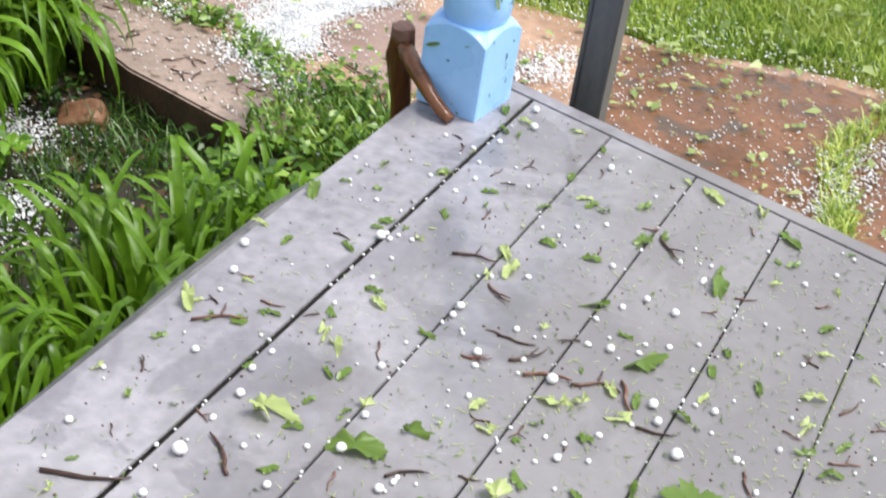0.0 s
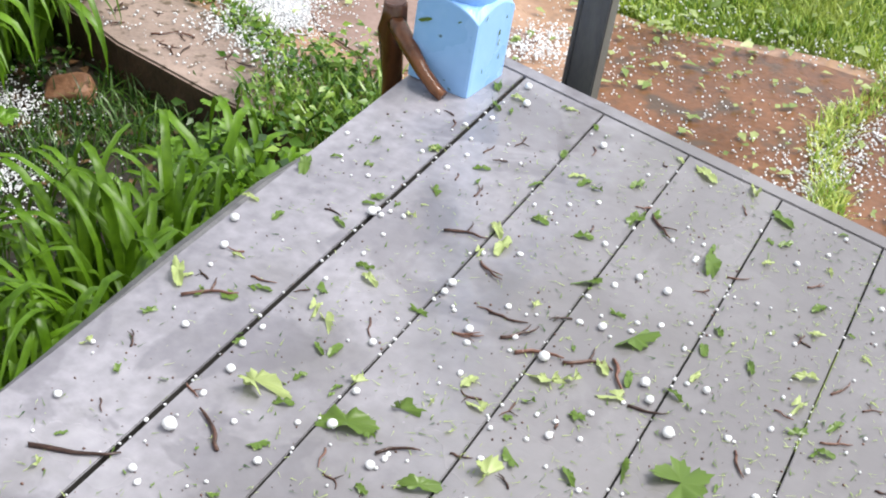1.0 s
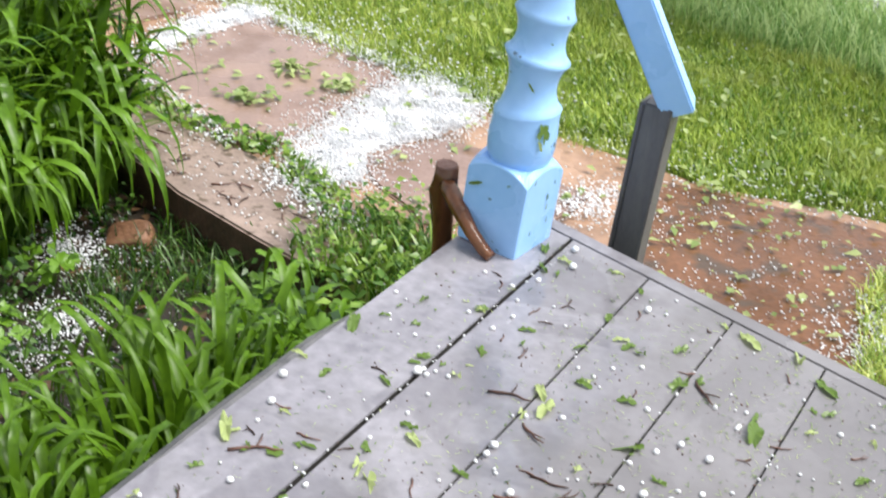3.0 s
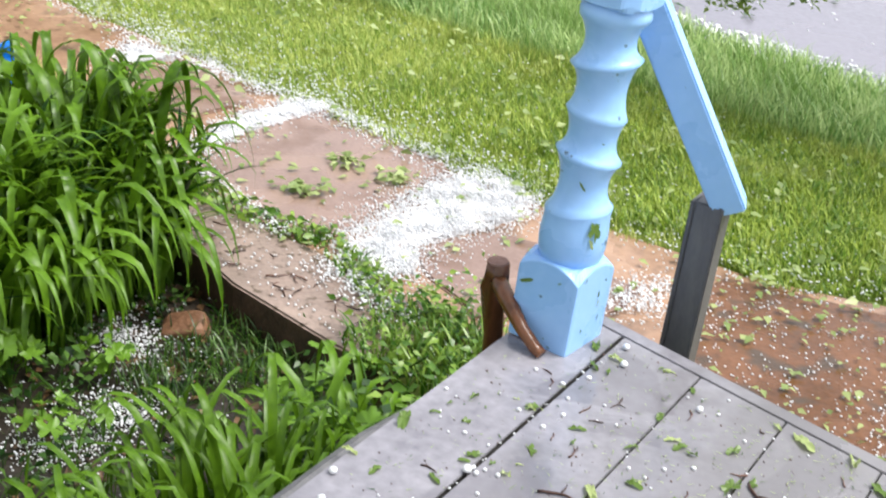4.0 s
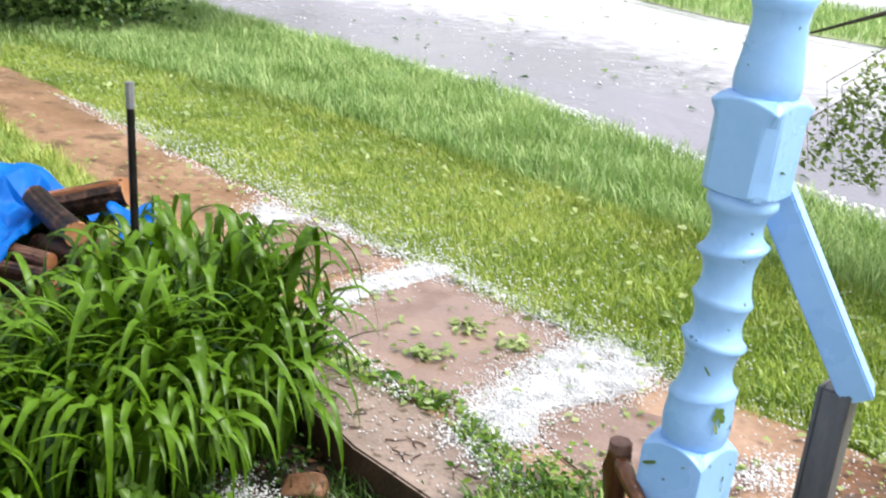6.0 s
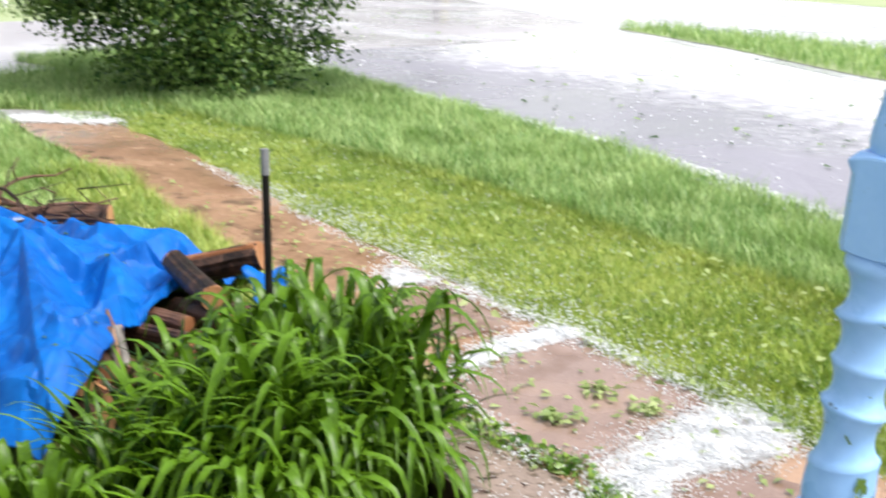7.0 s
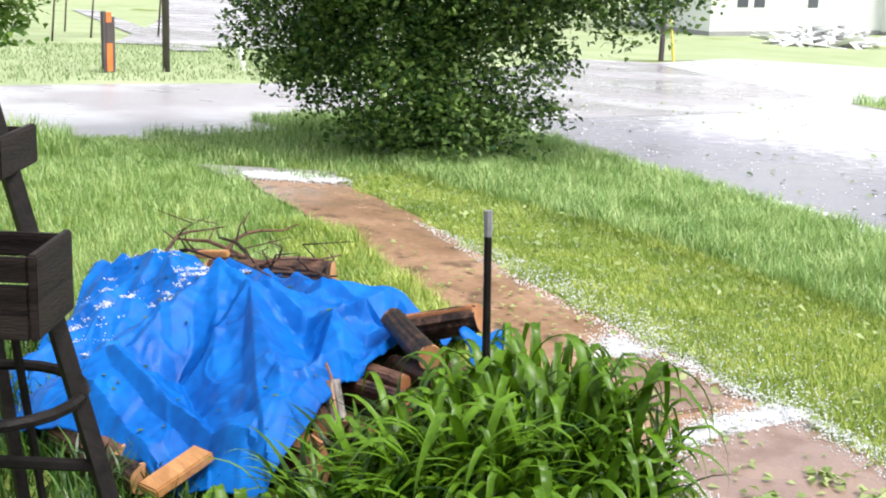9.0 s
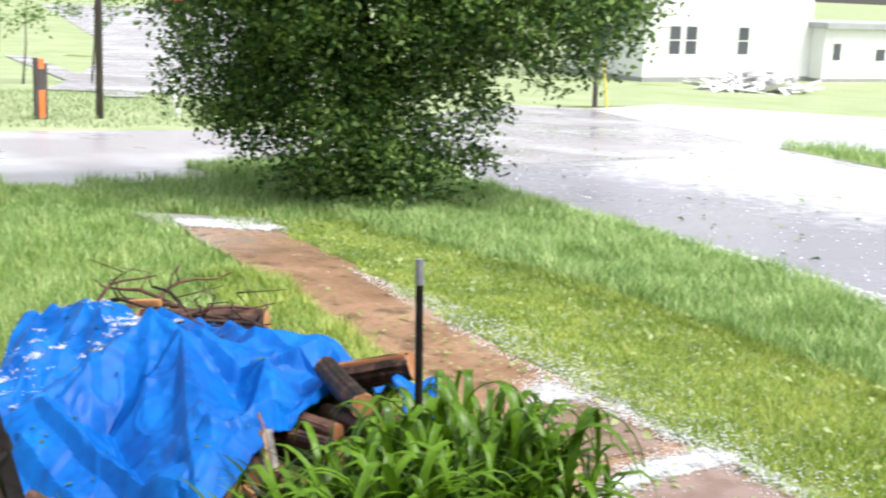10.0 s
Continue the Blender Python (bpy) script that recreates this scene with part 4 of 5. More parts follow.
lily_clump((-0.72, 0.05), (0.16, 0.16), 110, 0.34, "young daylily leaves at the porch edge", 8, 0.022)
lily_clump((-2.3, -1.0), (0.4, 0.3), 120, 0.24, "bright daylily leaves below the plant stand", 7)

# the leaves deep inside the big clumps, too many to pick apart
pp = on_ground(np.column_stack([np.clip(rng.normal(-2.38, 0.2, 900), -2.75, -2.05), np.clip(rng.normal(0.42, 0.33, 900), -0.2, 0.92)]))
strips("inner_daylily_leaves", pp, rng.uniform(0.26, 0.43, 900), rng.uniform(0.016, 0.03, 900), rng.uniform(0.12, 0.4, 900), rng.uniform(0, 6.28, 900), 8, LILY, 1.0, 0.4, label="tangle of wet daylily leaves inside the clumps", category="leaves")

# ---- grass ----
def lawn(name, n, lo, hi, keep, h, w, material, label, segs=2, droop=0.4, lean=0.6):
    p = on_ground(scatter(n, lo, hi, keep), -0.015)
    clump = np.array([noise.noise(Vector((a * 2.2, b * 2.2, 0))) for a, b in p[:, :2]])
    hh = h * rng.uniform(0.5, 1.2, n) * (1 + 0.5 * clump)
    strips(name, p, hh, w * rng.uniform(0.7, 1.3, n), hh * rng.uniform(0.1, lean, n), rng.uniform(0, 2 * np.pi, n), segs, material, droop, label=label, category="grass")


lawn("mown_grass", 130000, (-9.5, 1.9), (1.2, 5.2), lambda x, y: (y > path_right(x) + 0.05 * np.sin(x * 9)) & (y < mow_edge(x) + 0.1), 0.048, 0.0045, GRASS, "short mown lawn flecked with hail", lean=1.1)
lawn("lush_near_lawn", 42000, (-2.6, 1.95), (1.3, 3.7), lambda x, y: (y > path_right(x) + 0.08 * np.sin(x * 7) + 0.04) & (y < mow_edge(x) - 0.1 * rng.random(len(x))) & (rng.random(len(x)) < np.clip((x + 2.6) / 1.6, 0.05, 1)), 0.062, 0.0055, LUSH, "lush wet lawn beside the path", 3, 0.5, 1.1)
lawn("tall_grass", 95000, (-13, 3.3), (1.2, 9), lambda x, y: (y > mow_edge(x)) & (y < road_edge(x) - 0.05), 0.145, 0.0065, TALL_GRASS, "tall unmown grass along the road", 3, 0.5, 0.95)
# denser, taller blades stand in for light caught by the mown ridge
lawn("mown_crest_grass", 9000, (-9.5, 3.2), (1.2, 5.0), lambda x, y: np.abs(y - mow_edge(x) + 0.02) < 0.07, 0.075, 0.005, GRASS, "strip of grass added for the lit crest where the mowing ends", 3, 0.4, 0.9)
lawn("verge_grass", 5000, (-11.9, 2.4), (-9.6, 4.0), lambda x, y: x > -11.75 + 0.15 * (y - 2), 0.10, 0.007, TALL_GRASS, "rough grass at the corner of the side road", 3, 0.4, 0.9)
lawn("tall_weeds", 1500, (-11.9, 0.9), (-10.2, 2.6), lambda x, y: np.hypot((x + 11.0) / 0.7, (y - 1.75) / 0.5) < 1, 0.28, 0.010, TALL_GRASS, "tall pale weeds by the side road", 4, 0.5, 0.7)
lawn("side_lawn", 55000, (-12.0, -1.0), (-5.2, 5.0), lambda x, y: (y < path_left(x) - 0.03) & (x > -11.9 + 0.15 * (y - 2)), 0.085, 0.006, TALL_GRASS, "lawn between woodpile and side road", lean=1.0)
lawn("lawn_round_bush", 9000, (-12.0, 3.3), (-8.4, 6.5), lambda x, y: (y > path_right(np.maximum(x, -8.7)) - 0.9) & (x + 0.25 * y > -11.2), 0.12, 0.008, TALL_GRASS, "rough grass round the big bush", 3, 0.3, 0.8)
lawn("path_side_grass", 9000, (-6.8, 0.9), (-3.2, 2.4), lambda x, y: (y < path_left(x) + 0.03) & (y > path_left(x) - 0.5), 0.12, 0.007, GRASS, "grass between path and woodpile", 3, 0.3, 0.9)
lawn("woodpile_grass", 9000, (-6.0, -2.2), (-2.3, 0.3), lambda x, y: y < 0.1 - 0.12 * (x + 6), 0.16, 0.011, WEED, "rough grass before the woodpile", 3, 0.5, 1.0)
lawn("weeds_between_slabs", 1300, (-2.4, 0.85), (-0.6, 1.35), lambda x, y: (np.abs(y - np.interp(x, [-2.4, -2.05, -1.65, -1.5, -1.2, -0.6], [1.26, 1.19, 1.2, 1.12, 0.99, 0.9])) < 0.03 + 0.045 * np.abs(np.sin(x * 6.5 + 1))) & (np.sin(x * 17) > -0.5), 0.048, 0.008, WEED_BRIGHT, "grass growing between the slabs", 3, 0.3, 1.2)
p = scatter(420, (-2.4, 0.85), (-0.6, 1.4), lambda x, y: np.abs(y - np.interp(x, [-2.4, -2.05, -1.65, -1.5, -1.2, -0.6], [1.26, 1.19, 1.2, 1.12, 0.99, 0.9])) < 0.03 + 0.07 * rng.random(len(x)))
leaves("weed_leaves_between_slabs", on_ground(p, 0.02) + np.column_stack([np.zeros((len(p), 2)), rng.uniform(0, 0.035, len(p))]), 0.042, WEED_BRIGHT, tilt=0.7, label="small broad weed leaves between the slabs", category="leaves")
lawn("bed_grass", 2000, (-1.7, -0.2), (-0.2, 0.75), lambda x, y: in_bed(x, y) & (y > bed_edge(x) - 0.55) & (np.sin(x * 7) + np.sin(y * 9 + x * 3) > -0.3), 0.10, 0.006, WEED, "bent thin grass in the sunken bed", 4, 0.8, 1.3)
lawn("corner_grass", 1500, (-1.2, 0.3), (-0.2, 1.0), lambda x, y: y > 0.3 - 0.3 * x, 0.10, 0.009, WEED_BRIGHT, "bright grass by the porch corner", 4, 0.5, 1.0)

lawn("island_grass", 9000, (-13.5, 12), (-1, 18.2), in_poly([(-2, 12.4), (-6.4, 13.5), (-10.3, 15.9), (-13.2, 17.3), (-13.2, 17.9), (-10, 18), (-6.5, 17), (-1, 15.8)]), 0.22, 0.016, TALL_GRASS, "rough grass on the strip beyond the road", 3, 0.4, 0.9)

lawn("far_verge_grass", 16000, (-30, -2), (-18.2, 16), lambda x, y: (x < -18.5 - 0.05 * y + 0.2 * np.sin(y * 3)), 0.08, 0.018, HAZED_BLADES, "rough grass on the far verge", 2, 0.4, 0.9)

# leafy weeds in the bed
def leafy_weed(x, y, r, h, n, size, label, green=None):
    n, size = int(n * 2.2), size * 0.5
    t = thing("leafy_weed", label, "plant", "bed weeds")
    z = float(ground_z(x, y))
    pts = np.column_stack([rng.normal(x, r, n), rng.normal(y, r, n), z + h * rng.uniform(0.1, 1, n)])
    leaves("foliage", pts, size, green or WEED, t, 0.8)
    for k in range(6):
        part("stalk", tube(bmesh.new(), [(x, y, z - 0.01), tuple(pts[k])], [0.004, 0.003], 5), WEED, t)


for x, y, r, h, n, s in ((-1.8, 0.08, 0.08, 0.15, 45, 0.08), (-1.95, 0.3, 0.07, 0.12, 25, 0.07), (-1.4, -0.2, 0.08, 0.12, 35, 0.07), (-1.28, 0.05, 0.08, 0.1, 25, 0.06), (-0.78, 0.18, 0.12, 0.36, 150, 0.085), (-0.62, 0.0, 0.1, 0.33, 120, 0.07), (-1.05, 0.25, 0.1, 0.16, 50, 0.06), (-1.1, -0.2, 0.1, 0.2, 90, 0.07), (-0.95, -0.6, 0.12, 0.25, 100, 0.07), (-1.35, -0.8, 0.15, 0.2, 70, 0.08), (-0.4, 0.25, 0.08, 0.4, 80, 0.06), (-1.6, -0.5, 0.14, 0.16, 60, 0.08), (-1.95, -0.35, 0.14, 0.2, 60, 0.09), (-1.2, -0.45, 0.1, 0.12, 30, 0.07), (-1.9, 0.62, 0.07, 0.1, 50, 0.05), (-0.85, 0.95, 0.07, 0.12, 22, 0.06)):
    leafy_weed(x, y, r, h, n, s, "low leafy green weed in wet soil")
for x, y, r, h, n, s in ((-0.95, 0.62, 0.10, 0.12, 60, 0.07), (-0.7, 0.7, 0.10, 0.14, 60, 0.07), (-0.45, 0.55, 0.1, 0.2, 70, 0.07), (-1.15, 0.85, 0.07, 0.1, 30, 0.06), (-0.52, 0.12, 0.09, 0.42, 120, 0.12), (-1.0, 1.0, 0.08, 0.14, 80, 0.06)):
    leafy_weed(x, y, r, h, n, s, "bright leafy weed growing at the porch corner", WEED_BRIGHT)
v, f = ico(3)
v = v * (0.095, 0.075, 0.06)
v = v * np.array([[1 + 0.28 * noise.noise(Vector(q) * 16) + 0.10 * noise.noise(Vector(q) * 45)] for q in v])
old_brick = place("old_brick", fast_mesh("old_brick", np.clip(v, (-0.075, -0.05, -0.05), (0.07, 0.045, 0.036)), f), mat("worn_brick", (0.10, 0.045, 0.022), (0.27, 0.135, 0.07), 12.0, 0.6, 0.8), None, "", True)
old_brick.matrix_basis = pose(-1.75, 0.59, -0.868, 18, -14, 30)
tagged(old_brick, "worn orange-brown brick half sunk in the bed", "brick")

# ---- hail ----
def heap(name, n, poly, r, label, up=0.012, spread=0.03, sheet=True):
    """A drift: a thin bank of slush with loose stones over and around it."""
    c = np.array(poly, float)
    n = int(n * 1.25)
    p = scatter(n, c.min(0) - 0.02, c.max(0) + 0.02, in_poly(poly)) + rng.normal(0, spread, (n, 2)) * rng.choice([0.4, 1.0, 2.2], (n, 1))
    z = np.array([0.6 + noise.noise(Vector((a * 9, b * 9, 0))) for a, b in p]) * up * rng.uniform(0.4, 1.2, n)
    balls(name, on_ground(p, 0.02) + np.column_stack([0 * z, 0 * z, z]), r * 0.72 * rng.uniform(0.5, 1.4, n), HAIL, label=label)
    if sheet:
        m = c.mean(0)
        ob = slab("slush_bank", [tuple(m + (q - m) * 0.8) for q in c], 0.022, 0.03, SLUSH, label.replace("drift", "bank"), 0.09)
        tagged(ob, label.replace("drift of hail", "bank of slush"), "slush", "slush banks")


heap("hail_drift", 12500, [(-1.62, 1.22), (-1.63, 1.53), (-1.66, 1.91), (-1.62, 2.14), (-1.42, 2.17), (-1.27, 2.06), (-1.2, 1.9), (-1.27, 1.68), (-1.37, 1.49), (-1.36, 1.33), (-1.22, 1.17), (-1.31, 1.09), (-1.47, 1.13)], 0.0047, "white drift of hail between path slabs", 0.015, 0.045)
heap("hail_drift", 3300, [(-2.66, 1.62), (-2.71, 1.97), (-2.68, 2.22), (-2.61, 2.36), (-2.51, 2.36), (-2.58, 2.13), (-2.60, 1.93), (-2.56, 1.66), (-2.53, 1.47)], 0.0058, "white drift of hail between path slabs", 0.014, 0.03)
heap("hail_drift", 1100, [(-3.6, 2.1), (-3.5, 2.45), (-3.85, 2.5), (-3.8, 2.2)], 0.0058, "white drift of hail on the path", 0.012, 0.05)
heap("hail_drift", 2200, [(-9.1, 3.0), (-8.75, 3.55), (-8.3, 3.62), (-8.3, 3.4), (-8.75, 2.95)], 0.009, "hail lying on the far slab", 0.012, 0.05, False)
heap("hail_drift", 800, [(-0.75, 1.35), (-0.55, 1.8), (-0.45, 1.5)], 0.0058, "hail beside the newel post", 0.008, 0.05, False)
for name, (ax, ay), (bx_, by_), count, wide in (("hail_by_slab", (-2.5, 2.33), (-1.75, 2.17), 700, 0.035), ("hail_by_slab", (-2.5, 1.42), (-1.75, 1.14), 500, 0.03), ("hail_by_slab", (-3.45, 2.42), (-2.6, 2.3), 600, 0.04), ("hail_by_step", (-1.55, 1.05), (-1.1, 0.9), 500, 0.045)):
    t = rng.random((count, 1))
    p = np.array((ax, ay)) * (1 - t) + np.array((bx_, by_)) * t + rng.normal(0, wide, (count, 2))
    balls(name, on_ground(p, 0.026), rng.uniform(0.0025, 0.006, count), HAIL, label="hail lying along the edge of a slab")
lawn("slab_gap_weeds", 1500, (0.3, 0.9), (0.7, 2.1), lambda x, y: np.abs(x - 0.48 - 0.05 * np.sin(y * 7)) < 0.05, 0.06, 0.007, GRASS, "weeds in the gap between muddy slabs", 3, 0.5, 1.2)
heap("hail_drift", 700, [(0.38, 1.1), (0.52, 1.15), (0.6, 1.8), (0.44, 1.65)], 0.0058, "hail drift at the slab's edge", 0.008, 0.05, False)
heap("hail_in_bed", 800, [(-2.0, 0.36), (-1.9, 0.49), (-1.74, 0.44), (-1.72, 0.34), (-1.85, 0.36)], 0.0047, "hail gathered in the sunken bed", 0.006, 0.085, False)
heap("hail_in_bed", 700, [(-1.56, 0.15), (-1.46, 0.1), (-1.5, 0.03), (-1.6, 0.07), (-1.66, 0.12), (-1.7, 0.06)], 0.0047, "hail gathered in the sunken bed", 0.006, 0.085, False)
heap("hail_in_bed", 600, [(-1.4, -0.04), (-1.6, -0.24), (-1.66, -0.18), (-1.5, -0.02)], 0.0047, "hail gathered in the sunken bed", 0.006, 0.1, False)
p = scatter(4800, (-9, 1.0), (1.2, 3.1), lambda x, y: (rng.random(len(x)) < np.where(x > -1, 0.45, 1.0)) & (y > path_right(x) - 0.12) & (y < path_right(x) + 0.12 + 0.5 * rng.random(len(x)) ** 2.2))
balls("hail_in_lawn_edge", on_ground(p, 0.022), rng.uniform(0.003, 0.006, len(p)), HAIL, label="hail lying along the edge of the lawn")
p = scatter(1100, (-8, 1.8), (1.2, 4.2), lambda x, y: (y > path_right(x)) & (y < mow_edge(x)))
balls("hail_in_lawn", on_ground(p, 0.025), rng.uniform(0.003, 0.006, len(p)), HAIL, label="hail scattered through the lawn")
p = scatter(1300, (-0.42, 0.9), (1.2, 1.9), lambda x, y: y > 0)
balls("hail_on_mud", on_ground(p, 0.016), rng.uniform(0.002, 0.005, len(p)), HAIL, label="hail on the muddy slab")
p = scatter(520, (-2.3, 0.6), (-0.8, 1.25), lambda x, y: y > 0.36 - 0.25 * x)
balls("hail_on_step", on_ground(p, 0.02), rng.uniform(0.002, 0.005, len(p)), HAIL, label="hail on the dirty slab")
p = scatter(5000, (-14, 4.5), (3, 20), lambda x, y: (y > road_edge(np.maximum(x, -12)) - 0.15) & (y < road_edge(np.maximum(x, -12)) + 0.2))
balls("hail_at_road_edge", on_ground(p, 0.02), rng.uniform(0.008, 0.018, len(p)), HAIL, label="hail heaped along the road's edge")
p = scatter(2600, (-20, 4.5), (2, 18), lambda x, y: y > road_edge(np.maximum(x, -12)) + 0.3)
balls("slush_on_road", on_ground(p, 0.0) + (0, 0, 0.0), rng.uniform(0.006, 0.016, len(p)), HAIL, label="lumps of slush on the wet road")
p = scatter(260, (-0.42, 0.85), (1.2, 2.0), lambda x, y: y > 0)
leaves("leaves_on_mud", on_ground(p, 0.03), 0.028, FALLEN_PALE, tilt=0.4, label="torn leaf scraps trodden into the muddy slab", category="leaves")
# torn leaves on path, lawn and road
p = scatter(520, (-8, 1.0), (1.2, 2.6), lambda x, y: (y > path_left(x)) & (y < path_right(x) + 0.15))
leaves("leaves_on_path", on_ground(p, 0.03), 0.045, FALLEN_PALE, tilt=0.2, label="torn green leaves on the path", category="leaves")
p = scatter(750, (-9, 1.8), (1.2, 4.4), lambda x, y: (y > path_right(x) - 0.2) & (y < mow_edge(x)))
leaves("leaves_on_lawn", on_ground(p, 0.055), 0.05, FALLEN_PALE, tilt=0.6, label="pale torn leaves on the lawn", category="leaves")
p = scatter(350, (-20, 4.5), (2, 16), lambda x, y: y > road_edge(np.maximum(x, -12)) + 0.3)
leaves("leaves_on_road", on_ground(p, 0.02), 0.09, BUSH, tilt=0.2, label="dark torn leaves on the wet road", category="leaves")
for poly in ([(-2.08, 1.47), (-1.86, 1.57), (-1.95, 1.5)], [(-2.0, 1.8), (-2.1, 1.86), (-1.9, 1.85)], [(-1.75, 1.75), (-1.85, 1.85), (-1.7, 1.95)]):
    p = rng.dirichlet([1] * len(poly), 38) @ np.array(poly) + rng.normal(0, 0.025, (38, 2))
    leaves("leaf_pile", on_ground(p, 0.03) + np.column_stack([np.zeros((len(p), 2)), rng.uniform(0, 0.03, len(p))]), 0.05, FALLEN_PALE, tilt=0.4, label="small heap of pale torn leaves", category="leaves")

# ---- debris on the deck ----
def deck_ok(x, y):
    return (y < front(x) - 0.02) & ~((x > -0.2) & (x < -0.02) & (y > -0.2))


STONES = ((-0.001, -0.606, 9), (0.035, -1.19, 11), (0.392, -0.787, 9), (-0.144, -0.819, 7), (-0.174, -0.748, 8), (0.437, -0.672, 7), (0.537, -0.757, 8), (0.601, -0.839, 9), (0.439, -0.52, 6), (0.49, -0.53, 7), (0.199, -0.703, 7), (0.199, -0.729, 6), (0.017, -1.0, 6), (0.035, -1.054, 7), (-0.075, -1.01, 6), (-0.124, -1.221, 6), (-0.158, -1.111, 4), (0.043, -1.275, 6), (0.211, -1.073, 8), (0.291, -1.11, 7), (0.166, -1.181, 6), (0.272, -0.79, 7), (0.618, -0.722, 6), (0.028, -0.046, 8), (0.054, -0.111, 8), (0.237, -0.169, 7), (0.464, -0.932, 6), (0.169, -0.895, 6), (0.203, -0.998, 6), (0.555, -0.788, 7))
for x, y, r in STONES:
    r *= 0.00098
    v, f = ico(2)
    me = fast_mesh("hailstone", v * r * rng.uniform(0.9, 1.08, (len(v), 1)) * (1, 1, 0.85), f)
    ob = place("hailstone", me, HAIL, None, "", True)
    ob.location = (x, y, r * 0.85)
    tagged(ob, "large white hailstone on the wet deck", "hailstone", "hailstones on the deck")
p = scatter(330, (-0.18, -1.6), (1.5, 0.0), deck_ok)
balls("small_hail_on_deck", np.column_stack([p, np.full(len(p), 0.0025)]), rng.choice([0.0022, 0.0028, 0.0038, 0.005], len(p)), HAIL, 2, label="small hailstones scattered over the deck")


def torn_leaf(seed, size, lobes):
    """A flat lobed leaf with a ragged, curled outline and a rib."""
    r = random.Random(seed)
    bm = bmesh.new()
    n = 44
    c = bm.verts.new((0, 0, 0.004 * r.random()))
    ring = []
    for i in range(n):
        a = 2 * math.pi * i / n
        saw = 0.12 * (i % 2) + 0.22 * noise.noise(Vector((math.cos(a) * 3, math.sin(a) * 3, seed * 7))) + r.uniform(-0.06, 0.06)
        if lobes > 1:
            rad = size * (0.5 + 0.3 * abs(math.cos(a * 2.5)) ** 0.8 + saw)
        elif lobes > 0:
            rad = size * (0.5 + 0.35 * math.cos(a) + 0.16 * math.cos(3 * a + seed) + saw)
        else:
            rad = size * (0.52 + 0.3 * abs(math.cos(a)) ** 2 + saw * 0.6)
        ring.append(bm.verts.new((rad * math.cos(a), rad * math.sin(a) * (0.9 if lobes > 1 else 0.62), size * 0.34 * noise.noise(Vector((math.cos(a) * 1.8, math.sin(a) * 1.8, seed))) + size * 0.22 * abs(math.sin(a)))))
    gap = r.choice((0, 0, 6, 12, 20))
    for i in range(n - gap):
        bm.faces.new((c, ring[i], ring[(i + 1) % n]))
    me = bpy.data.meshes.new("fallen_leaf")
    bm.to_mesh(me)
    bm.free()
    me.shade_smooth()
    return me


leaf_kinds = [torn_leaf(s, 0.025, (0, 0.8, 0, 0.8, 1.6, 0, 0.8, 1.6, 0.8, 0)[s]) for s in range(10)]
for s, me in enumerate(leaf_kinds):
    me.materials.append(FALLEN_PALE if s in (2, 6, 8) else FALLEN)
# plan place and width of the larger leaves, green side or pale underside up
GREEN_UP = ((-0.171, -0.544, 0.039), (-0.085, -0.482, 0.019), (0.374, -0.362, 0.031), (0.379, -0.565, 0.046), (0.528, -0.418, 0.042), (0.486, -0.666, 0.05), (0.59, -0.213, 0.037), (0.225, -1.06, 0.058), (0.272, -0.995, 0.045), (0.647, -0.917, 0.061), (0.568, -0.928, 0.04), (0.361, -1.109, 0.04), (0.439, -0.995, 0.029), (-0.032, -0.658, 0.022), (-0.124, -0.699, 0.02), (-0.108, -0.93, 0.025), (-0.065, -0.918, 0.02), (-0.089, -1.14, 0.022), (0.516, -0.986, 0.024), (0.043, -0.822, 0.022), (0.112, -0.948, 0.019), (-0.025, -0.077, 0.027), (0.044, -0.159, 0.022), (-0.014, -0.36, 0.023), (0.236, -0.459, 0.02), (0.585, -0.634, 0.022), (0.25, -1.045, 0.04))
PALE_UP = ((-0.16, -0.915, 0.046), (0.079, -1.061, 0.061), (0.42, -0.824, 0.054), (0.43, -0.149, 0.041), (0.362, -0.932, 0.026), (0.425, -1.044, 0.055), (0.734, -0.612, 0.027), (0.742, -0.676, 0.03), (0.085, -0.889, 0.039), (0.089, -0.766, 0.025), (0.057, -0.868, 0.03), (0.057, -0.571, 0.02), (0.324, -0.892, 0.022), (0.514, -0.805, 0.034), (0.192, -0.982, 0.029), (0.222, -0.568, 0.037), (0.799, -0.515, 0.019), (-0.063, -1.329, 0.027), (-0.19, -0.681, 0.022), (0.525, -0.157, 0.036), (0.446, -0.803, 0.034), (0.193, -0.53, 0.03))
small = scatter(210, (-0.17, -1.6), (1.4, -0.02), deck_ok)
lying = [(x, y, w / 0.028, (0, 3, 4, 1, 5, 7, 9)[k % 7]) for k, (x, y, w) in enumerate(GREEN_UP)]
lying += [(x, y, w / 0.028, (2, 6, 8)[k % 3]) for k, (x, y, w) in enumerate(PALE_UP)]
lying += [(x, y, rng.uniform(0.3, 0.85), rng.integers(10)) for x, y in small]
for x, y, s, kind in lying:
    ob = new("fallen_leaf", leaf_kinds[int(kind)])
    ob.matrix_basis = pose(x, y, 0.002, 0, 0, rng.uniform(0, 360)) @ Matrix.Diagonal((s, s * rng.uniform(0.6, 1), s * rng.uniform(0.6, 1.4), 1))
    tagged(ob, "pale torn leaf lying underside up on the wet deck" if kind in (2, 6, 8) else "torn green leaf lying on the wet deck", "leaf", "fallen leaves on the deck")


